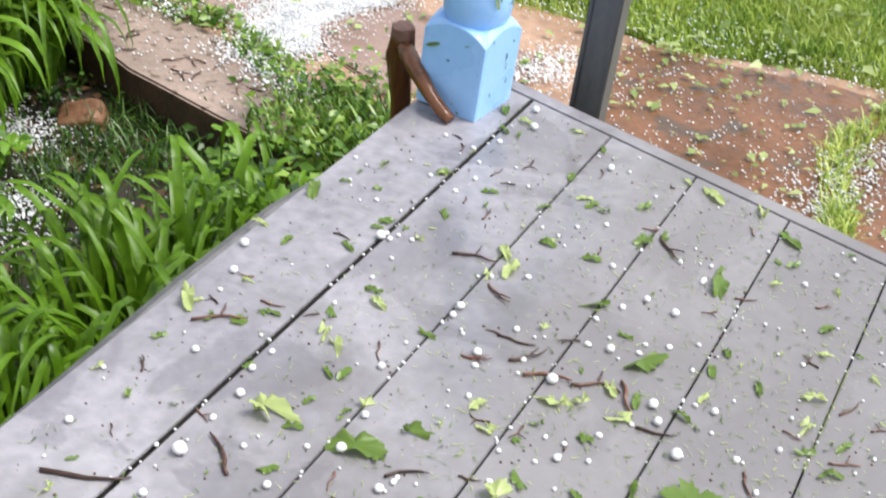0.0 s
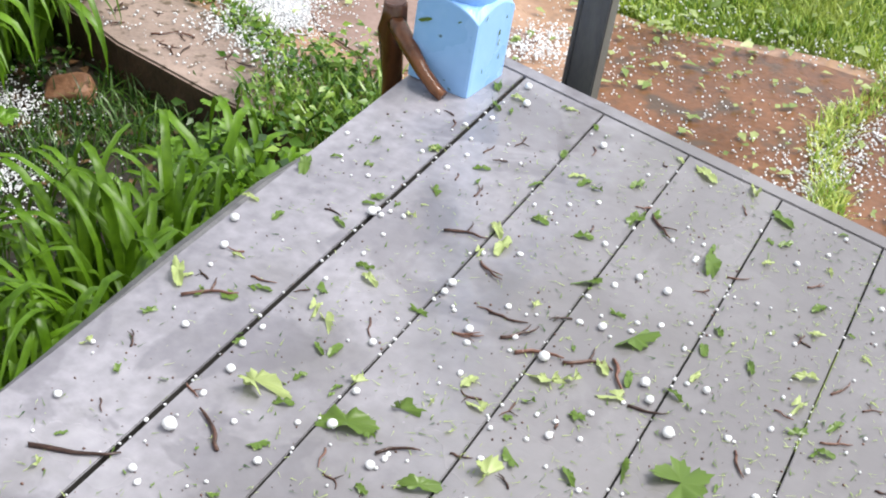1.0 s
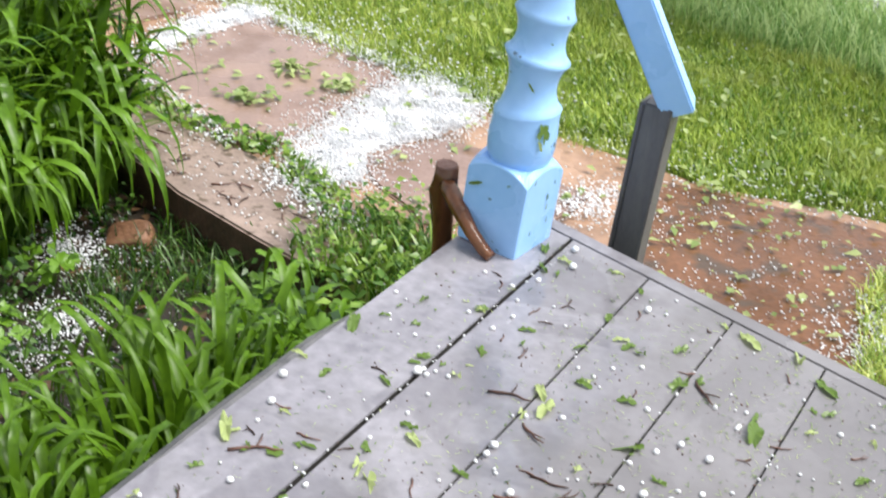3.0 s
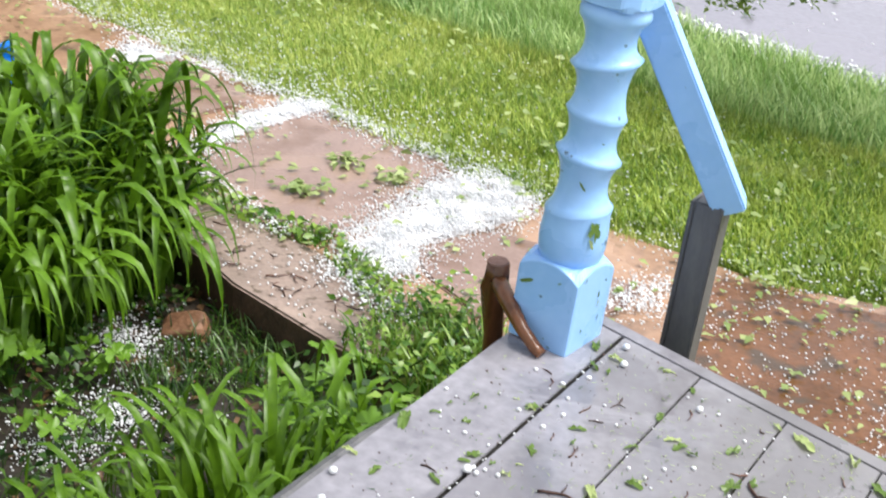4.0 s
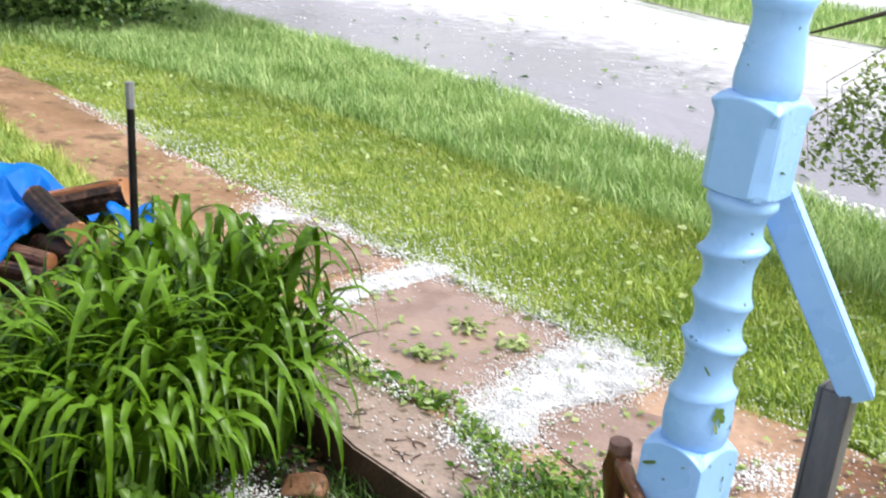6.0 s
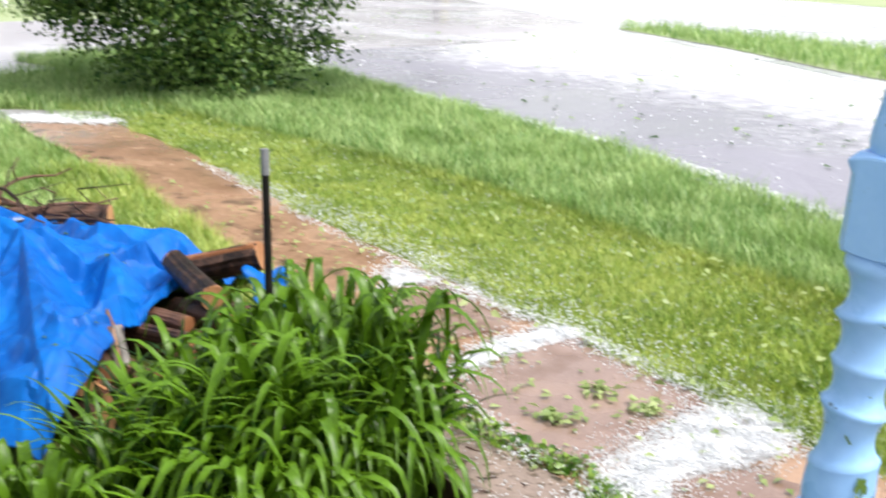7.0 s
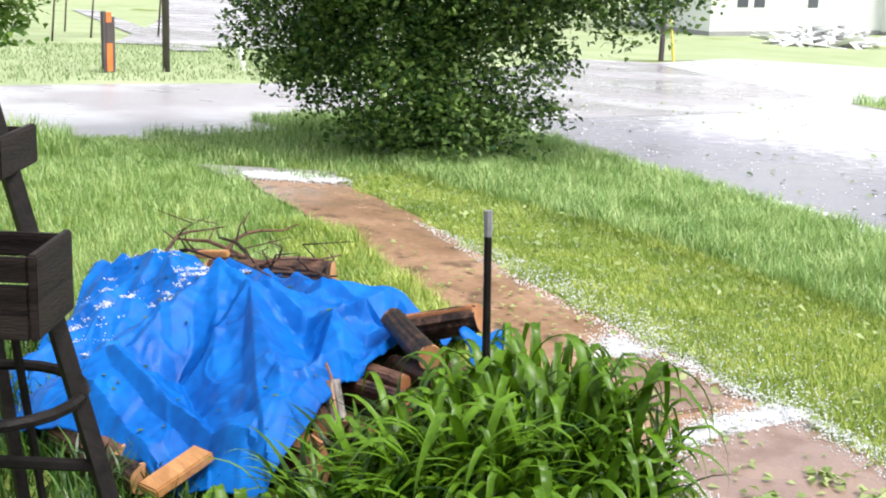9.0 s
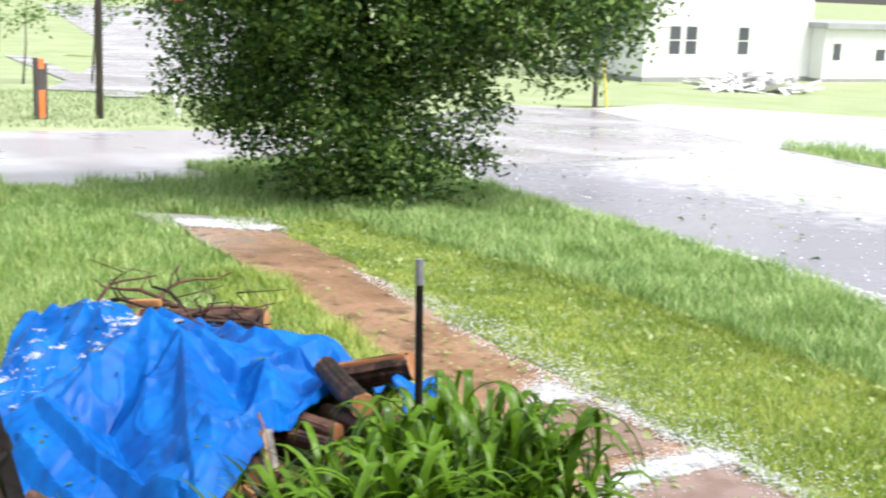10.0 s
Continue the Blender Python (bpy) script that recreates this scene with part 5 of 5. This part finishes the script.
def twig_mesh(seed):
    r = random.Random(seed)
    bm = bmesh.new()
    pts, p, a = [], Vector((0, 0, 0.004)), 0.0
    for k in range(7):
        pts.append(p.copy())
        a += r.uniform(-0.45, 0.45)
        p = p + Vector((math.cos(a), math.sin(a), r.uniform(-0.05, 0.08))) * 0.014
    tube(bm, pts, [0.0032, 0.003, 0.0034, 0.0027, 0.0025, 0.0022, 0.0012], 6, 0.5)
    if seed % 2:
        q = pts[3]
        tube(bm, [q, q + Vector((0.012, 0.012, 0.002)), q + Vector((0.02, 0.026, 0.0))], [0.002, 0.0018, 0.001], 5)
    me = bpy.data.meshes.new("twig")
    bm.to_mesh(me)
    bm.free()
    me.materials.append(TWIG)
    me.shade_smooth()
    return me


twig_kinds = [twig_mesh(s) for s in range(9)]
# where each larger twig starts, its length and heading
TWIGS = ((-0.092, -1.312, 0.112, 9), (0.001, -1.109, 0.03, -15), (0.112, -1.192, 0.075, 120), (0.12, -0.581, 0.067, 42), (0.278, -0.734, 0.055, 27), (0.318, -0.779, 0.059, 27), (0.351, -0.799, 0.066, 28), (0.419, -0.781, 0.071, 44), (0.479, -0.733, 0.069, -28), (0.532, -0.814, 0.051, -9), (0.395, -0.336, 0.061, -37), (-0.066, -0.859, 0.038, -14), (-0.123, -0.957, 0.078, 61), (0.136, -0.846, 0.041, -41), (0.253, -0.807, 0.043, -4), (0.285, -1.086, 0.054, 44), (0.246, -1.153, 0.029, 2), (0.225, -1.113, 0.032, -39), (0.775, -0.626, 0.042, 42), (0.786, -0.736, 0.041, 34), (0.69, -0.818, 0.046, -83), (0.104, -0.224, 0.04, -66), (0.064, -0.32, 0.035, 101), (0.209, -0.624, 0.052, -54))
rest = scatter(90, (-0.15, -1.6), (1.4, -0.05), deck_ok)
for k, (x, y, length, a) in enumerate([*TWIGS, *((x, y, rng.uniform(0.012, 0.035), rng.uniform(0, 360)) for x, y in rest)]):
    ob = new("twig", twig_kinds[k % 9])
    ob.matrix_basis = pose(x, y, 0, 0, 0, a) @ Matrix.Diagonal((length / 0.074, *[max(0.5, min(0.95, length / 0.074))] * 2, 1))
    tagged(ob, "short wet brown twig lying on the deck", "twig", "twigs on the deck")
n = 170
gk, gyy = rng.integers(0, 6, n) * 0.19, rng.uniform(-1.5, -0.05, n)
gyy += gk * math.tan(skew)
balls("hail_in_gaps", np.column_stack([gk + rng.normal(0, 0.0018, n), gyy, np.full(n, -0.001)]), rng.uniform(0.0015, 0.0032, n), HAIL, label="small hail caught in the gaps between planks")
# shreds of needles and seeds
p = scatter(1500, (-0.15, -1.7), (1.5, -0.03), lambda x, y: deck_ok(x, y) & (rng.random(len(x)) < 0.3 + 0.7 * np.clip(x * 1.6, 0, 1)))
strips("dark_leaf_shreds", np.column_stack([p, np.full(len(p), 0.002)]), rng.uniform(0.0, 0.004, len(p)), rng.uniform(0.0015, 0.006, len(p)), rng.uniform(0.004, 0.016, len(p)), rng.uniform(0, 6.28, len(p)), 1, FALLEN, label="dark green shreds of torn leaf on the deck", category="leaf litter")
p = scatter(4600, (-0.15, -1.7), (1.5, -0.03), lambda x, y: deck_ok(x, y) & (rng.random(len(x)) < 0.25 + 0.75 * np.clip(x * 1.6, 0, 1)))
strips("leaf_shreds", np.column_stack([p, np.full(len(p), 0.002)]), rng.uniform(0.0, 0.003, len(p)), rng.uniform(0.0012, 0.004, len(p)), rng.uniform(0.003, 0.017, len(p)), rng.uniform(0, 6.28, len(p)), 1, FALLEN_PALE, label="fine shreds of torn leaf on the deck", category="leaf litter")
p = scatter(1700, (-0.15, -1.7), (1.5, -0.03), deck_ok)
balls("seed_specks", np.column_stack([p, np.full(len(p), 0.001)]), rng.uniform(0.0006, 0.0012, len(p)) * rng.choice([1, 1, 2], len(p)), TWIG, label="dark specks of bark and seeds on the deck", category="leaf litter")
for k, (u, z, w, h) in enumerate(((-0.045, 0.128, 0.75, 0.4), (0.028, 0.148, 0.35, 0.2), (-0.01, 0.176, 0.8, 0.35))):
    ob = new("stuck_leaf", leaf_kinds[(0, 3, 5)[k]])
    ob.parent = post
    ob.matrix_basis = Matrix.Translation((u, -0.0712 + 0.012 * (k == 2), z)) @ Matrix.Rotation(radians(-25), 4, "Y") @ Matrix.Rotation(radians(80 if k < 2 else 45), 4, "X") @ Matrix.Diagonal((w, h, 0.2, 1))
for k, (u, z, w) in enumerate(((-0.045, 0.165, 0.3), (0.015, 0.12, 0.6), (0.02, 0.095, 0.35), (-0.03, 0.05, 0.35), (0.03, 0.06, 0.3), (0.035, 0.145, 0.3))):
    ob = new("stuck_leaf", leaf_kinds[k % 4])
    ob.parent = post
    ob.matrix_basis = Matrix.Translation((0.0712, u, z)) @ Matrix.Rotation(radians(90), 4, "Y") @ Matrix.Diagonal((w, w * 0.55, 0.2, 1))
for k, (a, r, z, w, h) in enumerate(((-28, 0.069, 0.262, 0.95, 0.75), (-30, 0.069, 0.236, 0.5, 0.4), (-62, 0.055, 0.348, 0.5, 0.22), (-40, 0.0555, 0.437, 0.22, 0.2), (-12, 0.0705, 0.745, 0.6, 0.4), (-35, 0.061, 0.862, 0.4, 0.25))):
    ob = new("stuck_leaf", leaf_kinds[(4, 2, 0, 3, 1, 5)[k]])
    ob.parent = post
    ob.matrix_basis = Matrix.Rotation(radians(a), 4, "Z") @ Matrix.Translation((r, 0, z)) @ Matrix.Rotation(radians(78), 4, "Y") @ Matrix.Rotation(radians(20 * k), 4, "Z") @ Matrix.Diagonal((w, h, 0.4, 1))

# broad lobed weeds in the bed
weed_kinds = [torn_leaf(30 + s, 0.05, 1.6) for s in range(5)]
for me in weed_kinds:
    me.name = "weed_leaf"
    me.materials.append(BROAD_LEAF)


def broad_weed(x, y, n, h, size):
    t = thing("broad_weed", "wet broad-leaved weed with lobed leaves in the bed", "plant", "broad bed weeds")
    z = float(ground_z(x, y))
    for k in range(n):
        a, d = rng.uniform(0, 2 * np.pi), rng.uniform(0.02, 1) * h * 0.9
        tip = (x + d * math.cos(a), y + d * math.sin(a), z + h * rng.uniform(0.45, 1.05))
        part("stalk", tube(bmesh.new(), [(x, y, z - 0.01), (x + 0.4 * d * math.cos(a), y + 0.4 * d * math.sin(a), z + h * 0.5), tip], [0.003, 0.0025, 0.002], 4), WEED_BRIGHT, t)
        ob = new("leaf", weed_kinds[k % 5])
        ob.parent = t
        ob.matrix_basis = Matrix.Translation(tip) @ Matrix.Rotation(a, 4, "Z") @ Matrix.Rotation(rng.uniform(0.1, 0.8), 4, "Y") @ Matrix.Scale(size * rng.uniform(0.7, 1.2), 4)


for x, y, n, h, size in ((-1.92, 0.0, 12, 0.17, 1.0), (-1.74, 0.22, 9, 0.15, 0.9), (-1.64, -0.12, 8, 0.14, 0.9), (-1.52, 0.0, 5, 0.12, 0.8), (-2.05, 0.05, 10, 0.16, 0.9), (-1.08, 0.5, 9, 0.2, 1.0), (-1.2, 0.45, 6, 0.14, 0.8), (-0.72, 0.28, 14, 0.34, 1.0), (-0.55, 0.12, 14, 0.42, 1.0), (-1.25, 0.15, 9, 0.12, 0.7), (-0.62, 0.62, 7, 0.14, 0.8), (-0.9, 0.5, 6, 0.13, 0.7)):
    broad_weed(x, y, n, h, size)
p = scatter(900, (-2.3, -0.8), (-0.3, 0.9), in_bed)
leaves("dead_leaves_in_bed", on_ground(p, 0.012), 0.05, DEAD_LEAF, tilt=0.35, label="sodden brown leaves on the soil of the bed", category="leaves")
lawn("bed_thin_grass", 1300, (-2.2, -0.6), (-0.3, 0.85), lambda x, y: in_bed(x, y), 0.085, 0.005, WEED, "thin dark grass over the soil of the bed", 4, 0.7, 1.3)

# ---- bush and trees ----
def tree(name, base, height, lobes, n, size, material, label, trunk=0.09, stems=5, limbs=(), clump=22):
    t = thing(name, label, "tree" if name != "bush" else "bush")
    b = Vector(base)
    for k in range(stems):
        a = 2 * math.pi * k / max(1, stems)
        tip = b + Vector((math.cos(a) * 0.45, math.sin(a) * 0.45, height * 0.8)) if stems > 1 else b + Vector((0.1, 0.1, height * 0.85))
        bm = tube(bmesh.new(), [b + Vector((math.cos(a), math.sin(a), 0)) * trunk * (stems > 1) * 1.5 - Vector((0, 0, 0.05)), b.lerp(tip, 0.4) + Vector((0.05 * math.sin(k), 0.05, 0)), tip], [trunk, trunk * 0.75, trunk * 0.25], 9, 0.3)
        part("trunk", bm, TREE_BARK, t, smooth=True)
    for pts, r in limbs:
        part("limb", tube(bmesh.new(), pts, [r * (1 - 0.8 * i / (len(pts) - 1)) for i in range(len(pts))], 7, 0.2), TREE_BARK, t, smooth=True)
    tot = sum(r[0] * r[1] * r[2] for _, r in lobes)
    P = []
    for c, r in lobes:
        m = int(n * r[0] * r[1] * r[2] / tot)
        # sprays of leaves round many small twig ends, thickest near the outside
        k = max(6, m // clump)
        d = rng.normal(size=(k, 3))
        d /= np.linalg.norm(d, axis=1)[:, None]
        ends = np.array(c) + d * rng.uniform(0.35, 1.08, (k, 1)) ** 0.6 * np.array(r)
        pick = rng.integers(0, k, m)
        P.append(ends[pick] + rng.normal(0, 0.5, (m, 3)) * size * 2.2 * math.sqrt(clump / 22) * (1, 1, 0.75))
    P = np.vstack(P)
    P = P[P[:, 2] > ground_z(P[:, 0], P[:, 1]) + 0.03]
    leaves("crown", P, size, material, t, 1.0)
    return t


bx, by = -9.6, 5.4
bz = float(yard(bx, by))
tree("bush", (bx, by, bz), 4.2, [((bx, by, bz + 2.6), (1.7, 1.6, 1.5)), ((bx - 0.9, by - 0.9, bz + 2.0), (0.9, 0.9, 1.3)), ((bx - 0.3, by - 0.3, bz + 0.9), (0.9, 0.9, 0.95)), ((bx + 0.55, by + 0.35, bz + 0.8), (0.7, 0.7, 0.85)), ((bx + 0.5, by - 0.4, bz + 0.65), (0.65, 0.65, 0.6)), ((bx + 1.2, by + 1.2, bz + 2.3), (1.1, 1.2, 1.0)), ((bx + 1.45, by + 1.65, bz + 2.45), (0.75, 0.8, 0.7)), ((bx + 0.1, by, bz + 3.8), (1.8, 1.8, 1.0)), ((bx - 1.3, by - 1.3, bz + 3.2), (0.8, 0.8, 0.8))], 165000, 0.07, BUSH, "big dense dark green bush beside the road", 0.05, 7, clump=60)
tree("tree", (-8.3, -1.5, -0.75), 3.2, [((-7.85, 0.42, 1.2), (0.55, 0.5, 0.75)), ((-8.3, -0.7, 1.9), (0.9, 0.9, 0.8))], 22000, 0.055, BRIGHT_TREE, "leafy green tree overhanging the side lawn", 0.08, 1, [([(-8.25, -1.4, 0.6), (-8.1, -0.8, 1.1), (-7.9, 0.2, 1.2)], 0.04)])
overhang = tree("tree", (1.6, 4.2, -0.76), 3.0, [((1.4, 4.1, 1.7), (0.65, 0.6, 0.5)), ((-0.1, 4.1, 1.0), (0.5, 0.4, 0.3))], 9000, 0.05, BRIGHT_TREE, "green tree whose drooping branch hangs over the verge", 0.08, 1, [([(1.55, 4.2, 0.8), (0.6, 4.0, 0.95), (-0.3, 3.8, 0.85), (-1.1, 3.6, 0.6), (-1.45, 3.55, 0.45)], 0.03)])
hanging = []
for a, b in (((-1.38, 3.5, 0.06), (-1.33, 3.48, -0.14)), ((-1.36, 3.62, 0.23), (-1.31, 3.59, 0.03)), ((-1.37, 3.85, 0.18), (-1.27, 3.79, -0.24)), ((-1.24, 3.8, 0.15), (-1.14, 3.74, -0.24)), ((-1.1, 3.66, 0.3), (-1.02, 3.63, -0.01)), ((-1.06, 3.81, 0.26), (-0.98, 3.77, -0.07)), ((-0.98, 3.85, 0.25), (-0.88, 3.8, -0.15)), ((-0.88, 3.73, 0.15), (-0.82, 3.7, -0.07))):
    # a thin hanging twig with leaves all down it
    a, b = Vector(a), Vector(b)
    top = a + Vector((0.28, 0.1, 0.24))
    part("hanging_twig", tube(bmesh.new(), [top, a, b], [0.003, 0.0025, 0.0015], 5), TREE_BARK, overhang)
    n = int(150 + 420 * (b - a).length)
    s = rng.random((n, 1)) ** 0.7
    hanging.append(np.array(top) * (1 - s) + np.array(b) * s + rng.normal(0, 0.036, (n, 3)) * (1.2, 1.2, 0.8))
leaves("hanging_foliage", np.vstack(hanging), 0.036, SPRAY_LEAF, overhang, 1.0)
for x, y, h in ((-34.0, 13.6, 3.4), (-33.0, 11.2, 3.0), (-36.5, 11.8, 3.6), (-31, 9.4, 3.2)):
    z = float(yard(x, y))
    tree("tree", (x, y, z), h, [((x, y, z + h * 0.75), (1.2, 1.2, 0.9))], 700, 0.11, BRIGHT_TREE, "thin young tree on the far lawn", 0.03, 1)

# ---- far things ----
pole = thing("utility_pole", "dark weathered wooden utility pole on the far verge", "pole")
z = float(yard(-20.9, 7.8))
part("shaft", tube(bmesh.new(), [(-20.9, 7.8, z - 0.1), (-20.9, 7.8, z + 4), (-20.9, 7.8, z + 8)], [0.068, 0.064, 0.06], 12, 0.05), POLE_WOOD, pole, smooth=True)
sign = thing("marker_sign", "dark road marker with orange reflector panels", "sign")
sx, sy = -20.75, 6.65
z = float(yard(sx, sy))
sm = Matrix.Translation((sx, sy, z)) @ Matrix.Rotation(radians(22), 4, "Z")
for k, u in enumerate((-0.1, 0.1)):
    part("post", boxed((-0.03, u - 0.035, -0.1), (0.03, u + 0.035, 1.05 - 0.1 * k), sm), POLE_WOOD, sign)
part("orange_panel", boxed((-0.012, -0.065, 0.02), (0.04, 0.065, 0.5), sm), ORANGE, sign, "orange reflector panel")
part("dark_panel", boxed((-0.012, -0.065, 0.5), (0.04, 0.065, 0.86), sm), POLE_WOOD, sign)
part("orange_cap", boxed((-0.012, -0.065, 0.86), (0.04, 0.055, 1.03), sm), ORANGE, sign, "orange cap")
z = float(yard(-21.3, 9.6))
tagged(part("marker_post", tube(bmesh.new(), [(-21.3, 9.6, z - 0.05), (-21.33, 9.55, z + 0.2), (-21.4, 9.45, z + 0.75)], [0.03, 0.06, 0.06], 8), WHITE_PAINT), "white marker post leaning on the verge", "post")
yp = thing("guy_post", "weathered post with a yellow guard", "post")
z = float(yard(-24.9, 24.7))
part("shaft", tube(bmesh.new(), [(-24.9, 24.7, z - 0.1), (-24.9, 24.7, z + 6)], [0.075, 0.065], 10), POLE_WOOD, yp)
part("guard", tube(bmesh.new(), [(-24.6, 24.9, z - 0.1), (-24.75, 24.8, z + 1.3)], [0.04, 0.03], 8), YELLOW, yp)

# white house: front wall runs away from the near corner, garage on beyond it
house = thing("house", "white sided house with dark sash windows and grey base", "house")
C, E = Vector((-42.9, 46.8, 0)), Vector((-41.4, 58.2, 0))
ex = (E - C).normalized()
en = Vector((ex.y, -ex.x, 0))
hm = Matrix(((ex.x, -en.x, 0, C.x), (ex.y, -en.y, 0, C.y), (0, 0, 1, -3.35), (0, 0, 0, 1)))
L = 11.8
part("base_wall", boxed((-0.02, -0.02, -0.6), (L + 0.02, 6.5, 0.35), hm), STONE_BASE, house)
part("wall", boxed((0, 0, 0.35), (L, 6.5, 5.6), hm), WHITE_SIDING, house)
for k in range(36):
    part("siding_board", boxed((-0.012, -0.018, 0.37 + k * 0.145), (L + 0.012, 0.0, 0.37 + k * 0.145 + 0.12), hm), WHITE_SIDING, house)
bm = bmesh.new()
rv = [bm.verts.new(hm @ Vector(p)) for p in ((-0.4, -0.4, 5.5), (L + 0.4, -0.4, 5.5), (L + 0.4, 6.9, 5.5), (-0.4, 6.9, 5.5), (-0.4, 3.25, 8.2), (L + 0.4, 3.25, 8.2))]
for f in ((0, 1, 5, 4), (3, 4, 5, 2), (0, 4, 3), (1, 2, 5), (0, 3, 2, 1)):
    bm.faces.new([rv[i] for i in f])
part("roof", bm, ROOF_TIN, house)


def sash(parent, m, x, z, w, h, side=False):
    win = new("window")
    win.parent = parent
    part("frame", boxed((x - w / 2 - 0.08, -0.06, z - 0.08), (x + w / 2 + 0.08, -0.02, z + h + 0.08), m), WHITE_PAINT, win)
    for k in (0, 1):
        part("pane", boxed((x - w / 2, -0.075, z + k * h / 2 + 0.03), (x + w / 2, -0.062, z + (k + 1) * h / 2 - 0.03), m), WINDOW_GLASS, win)


for x in (1.95, 3.05, 6.7):
    sash(house, hm, x, 1.5, 0.72, 1.45)
lm = hm @ Matrix.Rotation(radians(-90), 4, "Z")
sash(house, lm, -2.9, 1.4, 0.72, 1.45)
garage = thing("garage", "low white garage wing with a door and small window", "garage")
gm = hm @ Matrix.Translation((L, -1.0, 0))
part("base_wall", boxed((0.0, -0.02, -0.8), (16, 6, 0.3), gm), STONE_BASE, garage)
part("wall", boxed((0, 0, 0.3), (16, 6, 3.0), gm), WHITE_SIDING, garage)
part("roof", boxed((-0.3, -0.4, 3.0), (16.3, 6.3, 3.3), gm), ROOF_TIN, garage)
part("door", boxed((0.5, -0.05, 0.3), (1.4, -0.01, 2.4), gm), WHITE_PAINT, garage)
part("door_pane", boxed((0.65, -0.07, 1.3), (1.25, -0.052, 2.2), gm), WINDOW_GLASS, garage)
part("small_window", boxed((4.2, -0.05, 1.3), (4.9, -0.01, 1.9), gm), WINDOW_GLASS, garage)
pile = thing("siding_pile", "white heap of torn siding boards lying before the house", "heap")
boards = [boxed((-w, -0.11, -0.012), (w, 0.11, 0.012)) for w in (0.7, 1.1, 1.6)]
shapes = []
for bm in boards:
    me = bpy.data.meshes.new("siding_piece")
    bm.to_mesh(me)
    bm.free()
    me.materials.append(WHITE_PAINT)
    shapes.append(me)
for k in range(110):
    a, b = np.clip(rng.normal(0, 1.05, 2), -2.2, 2.2)
    x, y = -35.4 + ex.x * a * 1.15 + en.x * b * 0.6, 46.5 + ex.y * a * 1.15 + en.y * b * 0.6
    ob = new("board", shapes[k % 3])
    ob.parent = pile
    ob.matrix_basis = pose(x, y, float(yard(x, y)) + 0.1 + rng.uniform(0, 1.0) * math.exp(-(a * a + b * b) / 2.5), rng.normal(0, 22), rng.normal(0, 14), rng.uniform(0, 180))

car = thing("car", "small red parked car far across the road", "car")
cm = Matrix.Translation((-152, 79, float(yard(-152, 79)))) @ Matrix.Rotation(radians(40), 4, "Z")
part("body", boxed((-2.1, -0.85, 0.3), (2.1, 0.85, 0.95), cm, 0.15), CAR_RED, car)
part("cabin", boxed((-1.2, -0.75, 0.9), (1.1, 0.75, 1.5), cm, 0.2), WHITE_PAINT, car)
for x in (-1.3, 1.3):
    for y in (-0.8, 0.8):
        part("wheel", tube(bmesh.new(), [cm @ Vector((x, y - 0.1, 0.32)), cm @ Vector((x, y + 0.1, 0.32))], [0.32, 0.32], 16), RUBBER, car)

# twigs on the dirty slab
for k in range(26):
    x = rng.uniform(-2.1, -1.15)
    y = 0.38 - 0.25 * x + rng.uniform(0.0, 0.22)
    ob = new("twig", twig_kinds[k % 9])
    ob.matrix_basis = pose(x, y, float(yard(x, y)) + 0.013, 0, 0, rng.uniform(0, 360)) @ Matrix.Scale(rng.uniform(0.5, 1.0), 4)
    tagged(ob, "thin twig lying on the dirty slab", "twig", "twigs on the slab")
